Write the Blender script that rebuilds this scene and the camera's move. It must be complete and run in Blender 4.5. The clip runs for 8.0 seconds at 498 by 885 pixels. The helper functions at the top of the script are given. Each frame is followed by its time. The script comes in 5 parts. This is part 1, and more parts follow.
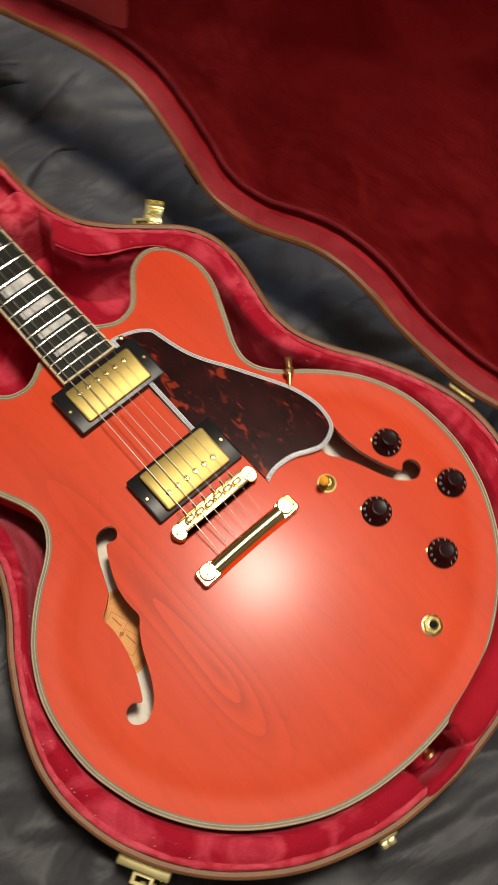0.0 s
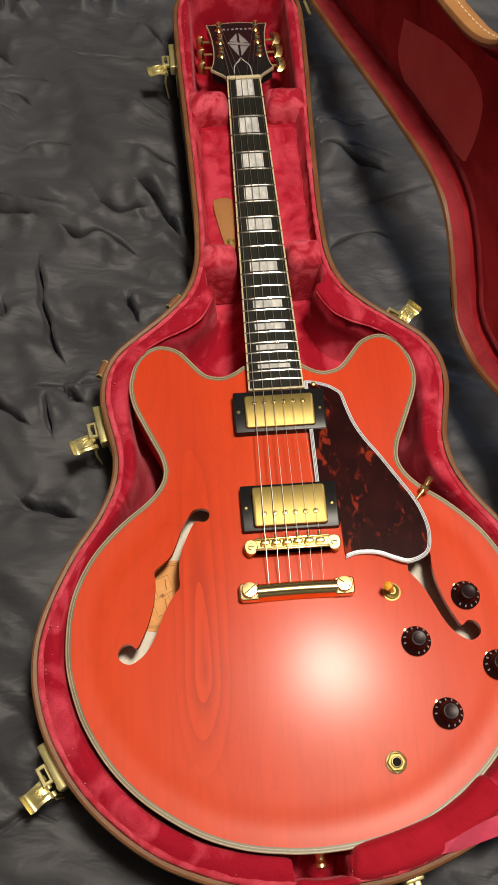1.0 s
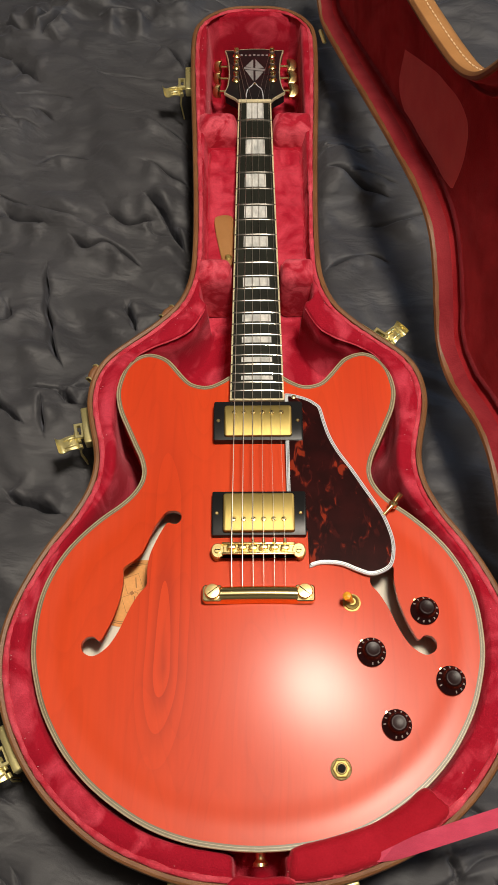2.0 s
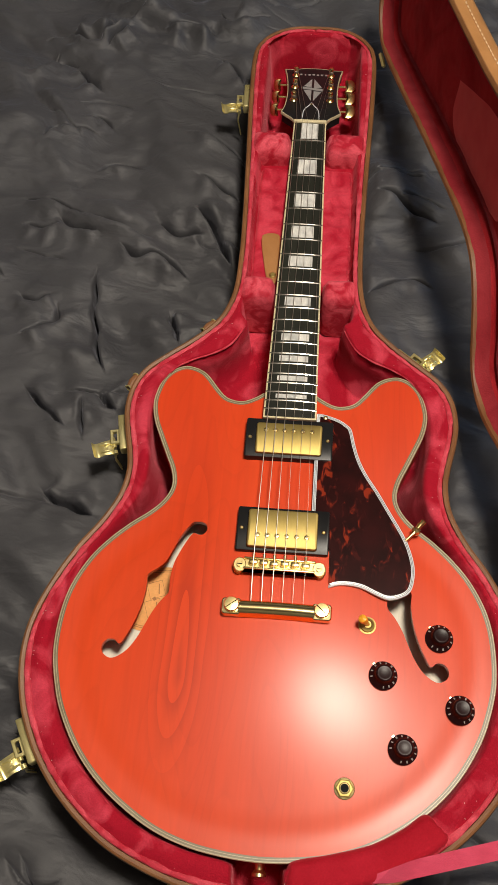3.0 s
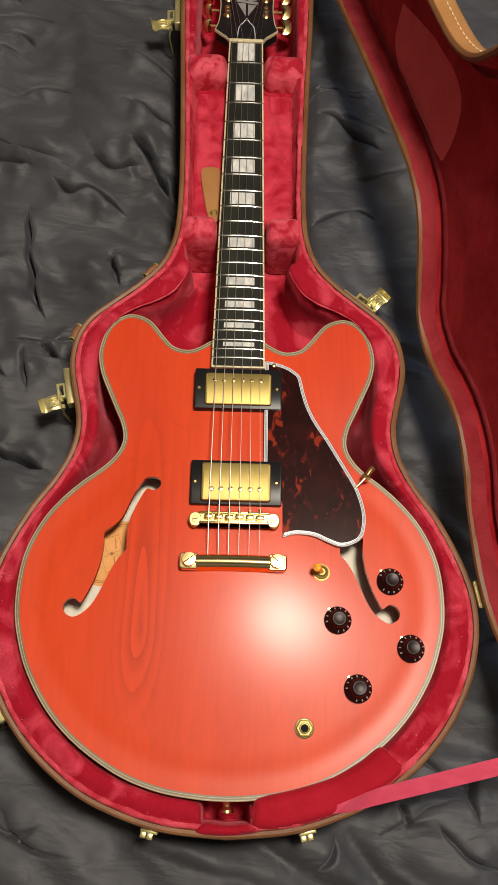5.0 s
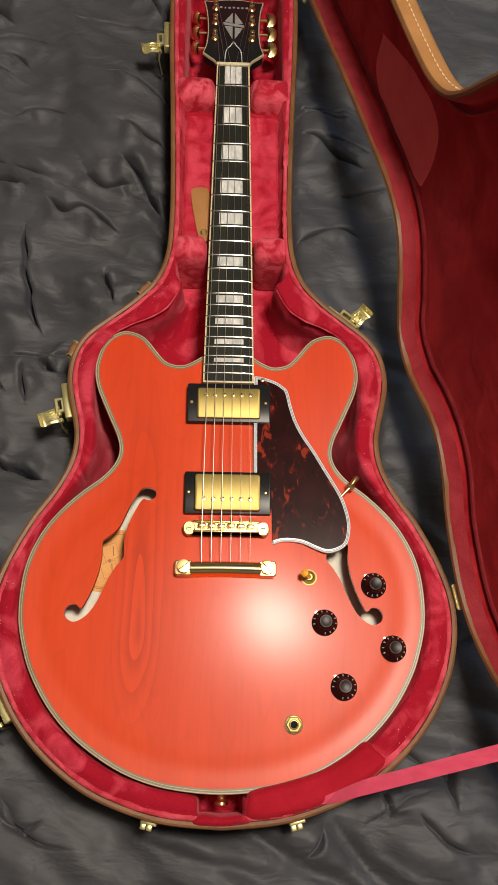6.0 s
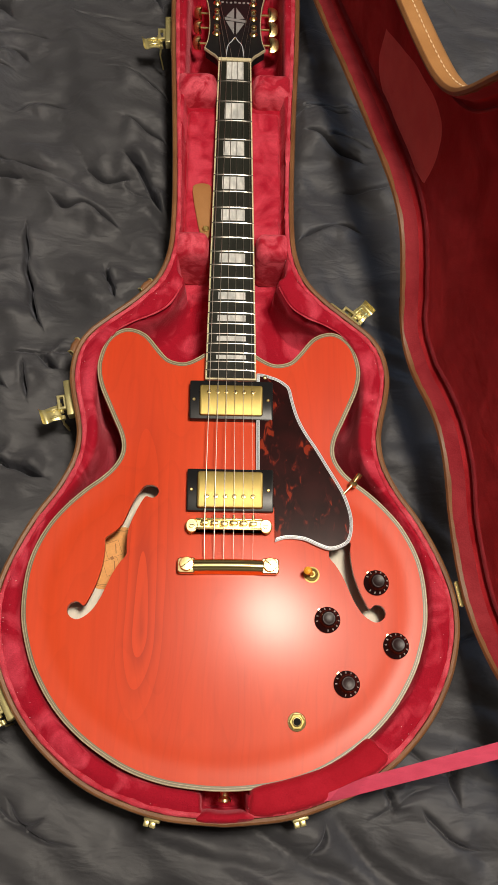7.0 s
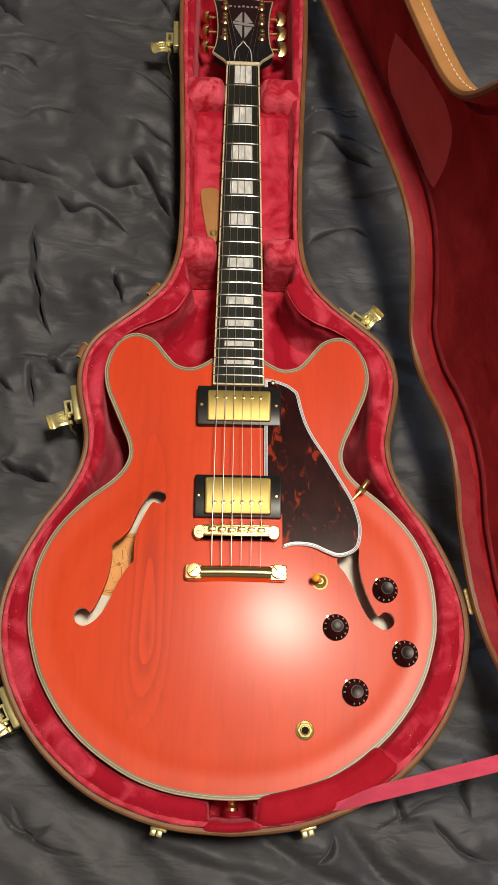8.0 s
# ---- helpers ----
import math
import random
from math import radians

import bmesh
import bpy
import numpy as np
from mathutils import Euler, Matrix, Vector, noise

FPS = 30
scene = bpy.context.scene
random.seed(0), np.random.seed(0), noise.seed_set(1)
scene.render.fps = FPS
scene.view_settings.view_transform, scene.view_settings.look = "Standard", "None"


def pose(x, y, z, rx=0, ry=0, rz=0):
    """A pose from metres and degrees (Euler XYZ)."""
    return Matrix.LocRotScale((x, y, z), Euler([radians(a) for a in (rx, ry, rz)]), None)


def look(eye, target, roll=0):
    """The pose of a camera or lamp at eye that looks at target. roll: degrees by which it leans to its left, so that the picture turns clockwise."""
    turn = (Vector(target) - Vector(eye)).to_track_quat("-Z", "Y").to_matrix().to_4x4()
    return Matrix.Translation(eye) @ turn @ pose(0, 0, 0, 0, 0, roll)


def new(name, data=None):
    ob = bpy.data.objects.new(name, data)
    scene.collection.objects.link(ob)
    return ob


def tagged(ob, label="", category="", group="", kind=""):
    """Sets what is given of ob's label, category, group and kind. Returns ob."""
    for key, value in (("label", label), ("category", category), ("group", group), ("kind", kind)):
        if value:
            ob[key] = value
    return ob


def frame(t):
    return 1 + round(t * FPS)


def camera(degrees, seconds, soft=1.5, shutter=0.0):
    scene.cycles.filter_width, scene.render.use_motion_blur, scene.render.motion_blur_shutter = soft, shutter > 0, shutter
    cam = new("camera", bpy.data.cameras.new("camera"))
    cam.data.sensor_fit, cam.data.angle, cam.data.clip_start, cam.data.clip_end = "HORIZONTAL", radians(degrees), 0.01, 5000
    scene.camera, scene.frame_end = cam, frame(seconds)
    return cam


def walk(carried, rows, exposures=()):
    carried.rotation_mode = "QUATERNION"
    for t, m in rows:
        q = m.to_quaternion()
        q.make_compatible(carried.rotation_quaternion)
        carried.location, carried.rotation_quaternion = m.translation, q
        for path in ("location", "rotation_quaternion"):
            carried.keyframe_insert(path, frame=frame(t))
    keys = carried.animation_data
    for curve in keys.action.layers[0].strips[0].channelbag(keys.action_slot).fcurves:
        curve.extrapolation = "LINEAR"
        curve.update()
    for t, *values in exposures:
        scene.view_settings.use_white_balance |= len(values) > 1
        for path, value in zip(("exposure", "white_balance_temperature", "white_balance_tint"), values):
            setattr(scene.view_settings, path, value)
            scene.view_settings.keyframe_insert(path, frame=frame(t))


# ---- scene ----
cam = camera(32.6, 8.0, shutter=0.3)
PATH = [
    (0, (-0.143, -0.14, 0.796), (0.401, 0.285, -1.08), 10.8),
    (0.2, (-0.1, -0.176, 0.811), (0.304, 0.399, -1.062), 4.3),
    (0.5, (-0.072, -0.235, 0.836), (0.147, 0.529, -0.999), 1.7),
    (0.8, (-0.077, -0.256, 0.85), (0.054, 0.585, -0.96), 3.4),
    (1, (-0.068, -0.26, 0.858), (0.016, 0.607, -0.942), 1.4),
    (1.2, (-0.068, -0.262, 0.86), (0.018, 0.63, -0.928), 1.7),
    (2.3, (0.014, -0.292, 0.877), (-0.052, 0.629, -0.897), -2.6),
    (2.5, (0.015, -0.292, 0.877), (-0.08, 0.63, -0.896), -3.3),
    (3, (0.013, -0.281, 0.898), (-0.107, 0.637, -0.876), -3.1),
    (3.5, (0.011, -0.271, 0.9), (-0.041, 0.612, -0.893), 0.4),
    (4, (0.006, -0.249, 0.886), (0.014, 0.555, -0.946), 3.5),
    (4.2, (0.002, -0.238, 0.887), (0.02, 0.528, -0.96), 3.9),
    (5.3, (-0.006, -0.223, 0.948), (0.039, 0.46, -0.931), 4.9),
    (5.5, (-0.01, -0.228, 0.962), (0.05, 0.457, -0.916), 6.1),
    (6, (-0.01, -0.219, 0.977), (0.062, 0.451, -0.906), 6.9),
    (6.5, (-0.014, -0.219, 0.979), (0.07, 0.446, -0.905), 8.1),
    (7, (-0.015, -0.216, 0.977), (0.062, 0.442, -0.91), 7.4),
    (7.5, (-0.016, -0.216, 0.975), (0.054, 0.441, -0.913), 7.0),
    (8, (-0.017, -0.212, 0.972), (0.046, 0.454, -0.913), 6.3),
]
walk(cam, [(t, look(eye, target, roll)) for t, eye, target, roll in PATH], exposures=[(0.0, -0.08), (0.6, 0.0), (8.0, 0.0)])

# ---- light ----
world = bpy.data.worlds.new("room_air")
scene.world = world
world.use_nodes = True
world.node_tree.nodes["Background"].inputs[0].default_value = (0.55, 0.62, 0.75, 1)
world.node_tree.nodes["Background"].inputs[1].default_value = 0.014

# a round ceiling lamp, and a window in the east wall that lets in the blue evening sky
LAMP = (0.31, 0.07, 1.92)
bulb = bpy.data.lights.new("ceiling_bulb", "POINT")
bulb.energy, bulb.shadow_soft_size, bulb.color = 132, 0.15, (1.0, 0.90, 0.755)
new("ceiling_bulb", bulb).matrix_world = pose(*LAMP)
sky = bpy.data.lights.new("window_sky", "AREA")
sky.shape, sky.size, sky.size_y, sky.energy, sky.color = "RECTANGLE", 1.3, 0.8, 9, (0.40, 0.62, 1.0)
new("window_sky", sky).matrix_world = look((2.04, 0.90, 1.50), (0.2, 0.45, 0.1))

# ---- materials ----


def material(name, base, base2=None, rough=0.5, metal=0.0, vscale=25.0, gscale=500.0, grain=0.15, bump=0.15, depth=0.0004,
             rvar=0.08, sharp=0.17, warp=0.0, sheen=0.0, sheen_tint=(1, 1, 1), coat=0.0, coat_rough=0.12, stretch=(1, 1, 1), spec=0.5, mid=0.5):
    """Principled surface with broad blotches from base to base2, fine grain and fine relief."""
    m = bpy.data.materials.new(name)
    m.use_nodes = True
    n, k = m.node_tree.nodes, m.node_tree.links
    p = n["Principled BSDF"]
    co = n.new("ShaderNodeTexCoord")
    mp = n.new("ShaderNodeMapping")
    mp.inputs["Scale"].default_value = stretch
    k.new(co.outputs["Object"], mp.inputs["Vector"])
    big, fine = n.new("ShaderNodeTexNoise"), n.new("ShaderNodeTexNoise")
    big.inputs["Scale"].default_value, big.inputs["Detail"].default_value = vscale, 4
    fine.inputs["Scale"].default_value, fine.inputs["Detail"].default_value = gscale, 3
    big.inputs["Distortion"].default_value = warp
    for t in (big, fine):
        k.new(mp.outputs[0], t.inputs["Vector"])
    base2 = base2 or tuple(min(1, c * 1.18) for c in base)
    ramp = n.new("ShaderNodeValToRGB")
    ramp.color_ramp.elements[0].position, ramp.color_ramp.elements[1].position = mid - sharp, mid + sharp
    ramp.color_ramp.elements[0].color, ramp.color_ramp.elements[1].color = (*base, 1), (*base2, 1)
    k.new(big.outputs[0], ramp.inputs[0])
    mul = n.new("ShaderNodeMath")
    mul.operation = "MULTIPLY_ADD"
    mul.inputs[1].default_value, mul.inputs[2].default_value = 2 * grain, 1 - grain
    k.new(fine.outputs[0], mul.inputs[0])
    vec = n.new("ShaderNodeVectorMath")
    vec.operation = "SCALE"
    k.new(ramp.outputs[0], vec.inputs[0])
    k.new(mul.outputs[0], vec.inputs["Scale"])
    k.new(vec.outputs[0], p.inputs["Base Color"])
    rr = n.new("ShaderNodeMath")
    rr.operation = "MULTIPLY_ADD"
    rr.inputs[1].default_value, rr.inputs[2].default_value = 2 * rvar, rough - rvar
    k.new(big.outputs[0], rr.inputs[0])
    k.new(rr.outputs[0], p.inputs["Roughness"])
    p.inputs["Metallic"].default_value = metal
    p.inputs["Specular IOR Level"].default_value = spec
    p.inputs["Sheen Weight"].default_value = sheen
    p.inputs["Sheen Roughness"].default_value = 0.4
    p.inputs["Sheen Tint"].default_value = (*sheen_tint, 1)
    p.inputs["Coat Weight"].default_value = coat
    p.inputs["Coat Roughness"].default_value = coat_rough
    if bump:
        b = n.new("ShaderNodeBump")
        b.inputs["Strength"].default_value, b.inputs["Distance"].default_value = bump, depth
        k.new(fine.outputs[0], b.inputs["Height"])
        k.new(b.outputs[0], p.inputs["Normal"])
    return m


def tortoise():
    """Dark brown celluloid with scattered red-orange flecks."""
    m = material("tortoise_celluloid", (0.015, 0.004, 0.004), (0.030, 0.005, 0.005), rough=0.14, grain=0.05, bump=0, rvar=0.02, vscale=40, spec=0.22)
    n, k = m.node_tree.nodes, m.node_tree.links
    p = n["Principled BSDF"]
    old = p.inputs["Base Color"].links[0].from_socket
    co, mp, v, s = n.new("ShaderNodeTexCoord"), n.new("ShaderNodeMapping"), n.new("ShaderNodeTexNoise"), n.new("ShaderNodeTexNoise")
    mp.inputs["Scale"].default_value = (1.5, 0.8, 1)
    mp.inputs["Location"].default_value = (0.31, 0.12, 0.4)
    k.new(co.outputs["Object"], mp.inputs[0])
    mp.inputs["Rotation"].default_value = (0, 0, 0.5)
    v.inputs["Scale"].default_value, v.inputs["Detail"].default_value, v.inputs["Distortion"].default_value = 85, 2, 0.7
    s.inputs["Scale"].default_value, s.inputs["Detail"].default_value = 30, 1
    k.new(mp.outputs[0], v.inputs["Vector"])
    k.new(mp.outputs[0], s.inputs["Vector"])
    add = n.new("ShaderNodeMath")
    add.operation = "MULTIPLY_ADD"
    add.inputs[1].default_value = 0.55
    k.new(s.outputs[0], add.inputs[0])
    k.new(v.outputs[0], add.inputs[2])
    r = n.new("ShaderNodeValToRGB")
    e = r.color_ramp.elements
    e[0].position, e[1].position = 0.84, 1.05
    e[0].color, e[1].color = (0, 0, 0, 1), (0.22, 0.022, 0.006, 1)
    hot = e.new(0.925)
    hot.color = (0.030, 0.003, 0.002, 1)
    add.use_clamp = False
    k.new(add.outputs[0], r.inputs[0])
    mix = n.new("ShaderNodeMix")
    mix.data_type, mix.blend_type = "RGBA", "ADD"
    mix.inputs["Factor"].default_value = 1.0
    k.new(old, mix.inputs["A"])
    k.new(r.outputs[0], mix.inputs["B"])
    k.new(mix.outputs["Result"], p.inputs["Base Color"])
    return m


def cherry():
    """Satin red stain over maple: long grain, faint cathedral figure, fine pores."""
    m = material("cherry_satin_maple", (0.56, 0.034, 0.0030), (0.78, 0.071, 0.0072), rough=0.47, coat=0.40, coat_rough=0.25, spec=0.26, vscale=11, gscale=190, grain=0.09, sharp=0.30,
                 stretch=(1, 0.07, 1), bump=0.04, depth=0.0002, rvar=0.03)
    n, k = m.node_tree.nodes, m.node_tree.links
    p = n["Principled BSDF"]
    old = p.inputs["Base Color"].links[0].from_socket
    co, mp = n.new("ShaderNodeTexCoord"), n.new("ShaderNodeMapping")
    mp.inputs["Scale"].default_value = (1, 0.17, 1)
    k.new(co.outputs["Object"], mp.inputs[0])
    w = n.new("ShaderNodeTexNoise")
    w.inputs["Scale"].default_value, w.inputs["Detail"].default_value = 13, 1.5
    k.new(mp.outputs[0], w.inputs["Vector"])
    rings = n.new("ShaderNodeMath")
    rings.operation = "MULTIPLY"
    rings.inputs[1].default_value = 16
    k.new(w.outputs[0], rings.inputs[0])
    fr = n.new("ShaderNodeMath")
    fr.operation = "FRACT"
    k.new(rings.outputs[0], fr.inputs[0])
    r = n.new("ShaderNodeValToRGB")
    e = r.color_ramp.elements
    e[0].position, e[1].position = 0.0, 0.22
    e[0].color, e[1].color = (0.78, 0.70, 0.66, 1), (1, 1, 1, 1)
    x = e.new(0.95)
    x.color = (1, 1, 1, 1)
    y = e.new(1.0)
    y.color = (0.78, 0.70, 0.66, 1)
    k.new(fr.outputs[0], r.inputs[0])
    mix = n.new("ShaderNodeMix")
    mix.data_type, mix.blend_type = "RGBA", "MULTIPLY"
    mix.inputs["Factor"].default_value = 0.20
    k.new(old, mix.inputs["A"])
    k.new(r.outputs[0], mix.inputs["B"])
    # nested arches of the grain on one half of the lower bout
    sep, com = n.new("ShaderNodeSeparateXYZ"), n.new("ShaderNodeCombineXYZ")
    k.new(co.outputs["Object"], sep.inputs[0])

    def calc(op, a, b):
        q = n.new("ShaderNodeMath")
        q.operation = op
        k.new(a, q.inputs[0])
        if isinstance(b, float):
            q.inputs[1].default_value = b
        else:
            k.new(b, q.inputs[1])
        return q.outputs[0]

    yy = calc("ADD", sep.outputs[1], 0.112)
    bent = calc("ADD", calc("MULTIPLY", calc("MAXIMUM", yy, 0.0), 0.12), calc("MULTIPLY", calc("MINIMUM", yy, 0.0), 0.34))
    k.new(calc("ADD", sep.outputs[0], 0.087), com.inputs[0])
    k.new(bent, com.inputs[1])
    ln = n.new("ShaderNodeVectorMath")
    ln.operation = "LENGTH"
    k.new(com.outputs[0], ln.inputs[0])
    wave = n.new("ShaderNodeMath")
    wave.operation = "MULTIPLY_ADD"
    wave.inputs[1].default_value = 125
    k.new(ln.outputs["Value"], wave.inputs[0])
    k.new(calc("MULTIPLY", rings.outputs[0], 0.4), wave.inputs[2])
    fr2 = n.new("ShaderNodeMath")
    fr2.operation = "FRACT"
    k.new(wave.outputs[0], fr2.inputs[0])
    r2 = n.new("ShaderNodeValToRGB")
    e2 = r2.color_ramp.elements
    e2[0].position, e2[1].position = 0.0, 0.7
    e2[0].color, e2[1].color = (0.66, 0.52, 0.46, 1), (1, 1, 1, 1)
    k.new(fr2.outputs[0], r2.inputs[0])
    fall = n.new("ShaderNodeMapRange")
    fall.inputs["From Min"].default_value, fall.inputs["From Max"].default_value = 0.010, 0.036
    fall.inputs["To Min"].default_value, fall.inputs["To Max"].default_value = 0.75, 0.0
    k.new(ln.outputs["Value"], fall.inputs["Value"])
    mx = n.new("ShaderNodeMix")
    mx.data_type, mx.blend_type = "RGBA", "MULTIPLY"
    k.new(fall.outputs[0], mx.inputs["Factor"])
    k.new(mix.outputs["Result"], mx.inputs["A"])
    k.new(r2.outputs[0], mx.inputs["B"])
    k.new(mx.outputs["Result"], p.inputs["Base Color"])
    return m


CHERRY = cherry()
CHERRY_SIDE = material("cherry_satin_side", (0.50, 0.04, 0.012), rough=0.4, vscale=12)
INNER_WOOD = material("pale_maple_inside", (0.76, 0.70, 0.58), (0.82, 0.77, 0.66), rough=0.7, vscale=18, stretch=(1, 0.2, 1))
CREAM = material("aged_cream_binding", (0.44, 0.38, 0.24), (0.50, 0.44, 0.29), rough=0.35, bump=0.02)
OLIVE = material("olive_ply_binding", (0.17, 0.145, 0.085), (0.21, 0.18, 0.11), rough=0.4, bump=0.02)
IVORY = material("ivory_plastic", (0.62, 0.54, 0.34), rough=0.35, bump=0.02)
BLACK = material("black_plastic", (0.011, 0.011, 0.012), rough=0.3, bump=0.03, spec=0.2)
WHITE = material("white_plastic", (0.62, 0.65, 0.69), rough=0.3, bump=0.0)
GREY_PLY = material("grey_plastic_ply", (0.13, 0.15, 0.17), rough=0.3, bump=0.0)
EBONY = material("dark_ebony", (0.010, 0.011, 0.008), (0.019, 0.020, 0.014), rough=0.5, spec=0.3, vscale=40, gscale=300, grain=0.3, stretch=(1, 0.08, 1))
PEARL = material("mother_of_pearl", (0.50, 0.51, 0.50), (0.80, 0.79, 0.75), rough=0.22, vscale=120, gscale=260, grain=0.2, stretch=(1, 0.45, 1), bump=0.02, rvar=0.1)
SILVER_INLAY = material("silver_inlay", (0.26, 0.27, 0.27), rough=0.3, vscale=90)
GOLD = material("polished_gold_plate", (0.93, 0.72, 0.30), (0.97, 0.79, 0.38), rough=0.27, metal=1, bump=0.02, grain=0.03, rvar=0.05)
GOLD_BRIGHT = material("mirror_gold_plate", (0.95, 0.76, 0.36), (0.98, 0.82, 0.44), rough=0.13, metal=1, bump=0.01, grain=0.02, rvar=0.03)
GOLD_SATIN = material("brushed_gold_cover", (0.44, 0.335, 0.112), (0.48, 0.37, 0.130), rough=0.54, metal=1, bump=0.05, grain=0.05, gscale=420, stretch=(1, 0.3, 1))
BRASS = material("pale_brass_hardware", (0.84, 0.72, 0.30), (0.90, 0.80, 0.40), rough=0.30, metal=0.8, bump=0.08, grain=0.08)
FRETWIRE = material("nickel_fret_wire", (0.72, 0.69, 0.62), rough=0.2, metal=1, bump=0)
STEEL = material("steel_string", (0.46, 0.43, 0.38), rough=0.45, metal=1, bump=0)
DARK_HOLE = material("dark_socket", (0.006, 0.005, 0.005), rough=0.6, spec=0.08)
AMBER = material("amber_plastic", (0.84, 0.38, 0.03), rough=0.3, coat=0.3, bump=0)
KNOB = material("black_knob_plastic", (0.014, 0.007, 0.007), (0.022, 0.007, 0.008), rough=0.25, rvar=0.02, bump=0, spec=0.07)
MARK = material("pale_scale_marks", (0.32, 0.30, 0.29), rough=0.5, bump=0)
PAPER = material("orange_paper_label", (0.78, 0.36, 0.11), (0.83, 0.41, 0.14), rough=0.75, vscale=60)
INK = material("brown_ink", (0.34, 0.15, 0.055), rough=0.8)
PLUSH = material("crimson_plush", (0.36, 0.006, 0.022), (0.58, 0.050, 0.084), rough=0.85, vscale=20, gscale=650, grain=0.25, bump=0.5, depth=0.0014,
                 sharp=0.085, warp=1.3, mid=0.56, sheen=0.3, sheen_tint=(1.0, 0.30, 0.36), spec=0.15)
# brighter plush for the neck supports: light on their tops, put into the colour
PLUSH_TUFT = material("ruffled_lit_plush", (0.43, 0.013, 0.032), (0.70, 0.096, 0.136), rough=0.85, vscale=42, gscale=520, grain=0.25, bump=0.45, depth=0.0014, sharp=0.10, warp=1.2,
                      sheen=0.35, sheen_tint=(1.0, 0.30, 0.36), spec=0.15)
# turned-up pile; its brighter colour stands in for the light it catches
PLUSH_EDGE = material("brushed_up_lit_edge", (0.48, 0.024, 0.046), (0.68, 0.090, 0.128), rough=0.85, vscale=40, gscale=700, grain=0.3, bump=0.6, depth=0.0012, sharp=0.14, warp=1.0,
                      sheen=0.5, sheen_tint=(1.0, 0.35, 0.40), spec=0.15)
PLUSH_BOX = material("rosy_box_plush", (0.41, 0.010, 0.030), (0.60, 0.052, 0.086), rough=0.85, vscale=24, gscale=600, grain=0.22, bump=0.45, depth=0.0012, sharp=0.12, warp=1.2,
                     sheen=0.35, sheen_tint=(1.0, 0.30, 0.36), spec=0.15)
PLUSH_LID = material("deep_crimson_plush", (0.33, 0.009, 0.015), (0.52, 0.030, 0.040), rough=0.85, vscale=11, gscale=600, grain=0.2, bump=0.4, depth=0.0012,
                     sharp=0.12, warp=1.2, sheen=0.5, sheen_tint=(1.0, 0.2, 0.22), spec=0.15)
# colour for the lit upper half of the lid's wall, and for its piping
PLUSH_RIM = material("lit_wall_and_piping_plush", (0.27, 0.018, 0.027), (0.36, 0.036, 0.047), rough=0.85, vscale=17, gscale=600, grain=0.2, bump=0.4, depth=0.0010, sharp=0.12, warp=1.2,
                     sheen=0.5, sheen_tint=(1.0, 0.25, 0.28), spec=0.15)
PLUSH_PATCH = material("pale_crimson_plush", (0.82, 0.120, 0.130), (0.88, 0.150, 0.155), rough=0.85, vscale=26, gscale=800, grain=0.12, bump=0.3, depth=0.0008,
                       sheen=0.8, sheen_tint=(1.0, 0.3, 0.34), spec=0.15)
PLUSH_PAD = material("smooth_crimson_plush", (0.34, 0.005, 0.016), (0.43, 0.012, 0.028), rough=0.85, vscale=18, gscale=600, grain=0.18, bump=0.4, depth=0.0012, sheen=0.3, sheen_tint=(1.0, 0.25, 0.3), spec=0.15)
LINT = material("pale_lint", (0.75, 0.68, 0.60), rough=0.9)
LEATHER = material("tan_leathercloth", (0.17, 0.068, 0.024), (0.24, 0.102, 0.038), rough=0.48, vscale=30, gscale=900, grain=0.25, bump=0.5, depth=0.0006)
TAN = material("light_tan_leather", (0.35, 0.158, 0.050), (0.42, 0.200, 0.068), rough=0.45, vscale=30, gscale=900, grain=0.15, bump=0.35, depth=0.0005)
THREAD = material("pale_thread", (0.72, 0.58, 0.40), rough=0.8)
RIBBON = material("pink_webbing", (0.66, 0.055, 0.12), (0.74, 0.075, 0.15), rough=0.7, vscale=60, gscale=900, grain=0.2, bump=0.6, depth=0.0006, stretch=(1, 3, 1), sheen=0.4, sheen_tint=(1, .5, .6))
SHEET = material("charcoal_cotton_sheet", (0.046, 0.0460, 0.0515), (0.064, 0.0635, 0.0700), rough=0.60, vscale=5, gscale=1100, grain=0.3, bump=0.4, depth=0.0005, sheen=0.16, sheen_tint=(0.8, 0.82, 1.0), spec=0.5)


def crumple(m):
    """Soft slanted crinkles of worn cotton, under the fine weave."""
    n, k = m.node_tree.nodes, m.node_tree.links
    co, mp, t, u, add, b = [n.new("ShaderNode" + q) for q in ("TexCoord", "Mapping", "TexNoise", "TexNoise", "Math", "Bump")]
    mp.inputs["Rotation"].default_value, mp.inputs["Scale"].default_value = (0, 0, 0.6), (0.6, 1.3, 1)
    k.new(co.outputs["Object"], mp.inputs[0])
    t.inputs["Scale"].default_value, t.inputs["Detail"].default_value, t.inputs["Distortion"].default_value = 30, 3, 0.4
    u.noise_type = "RIDGED_MULTIFRACTAL"
    u.inputs["Scale"].default_value, u.inputs["Detail"].default_value, u.inputs["Distortion"].default_value = 11, 1, 0.6
    for q in (t, u):
        k.new(mp.outputs[0], q.inputs["Vector"])
    add.operation = "MULTIPLY_ADD"
    add.inputs[1].default_value = 0.10
    k.new(u.outputs[0], add.inputs[0])
    k.new(t.outputs[0], add.inputs[2])
    b.inputs["Strength"].default_value, b.inputs["Distance"].default_value = 0.55, 0.009
    k.new(add.outputs[0], b.inputs["Height"])
    fine = [q for q in n if q.bl_idname == "ShaderNodeBump" and q != b][0]
    k.new(b.outputs[0], fine.inputs["Normal"])


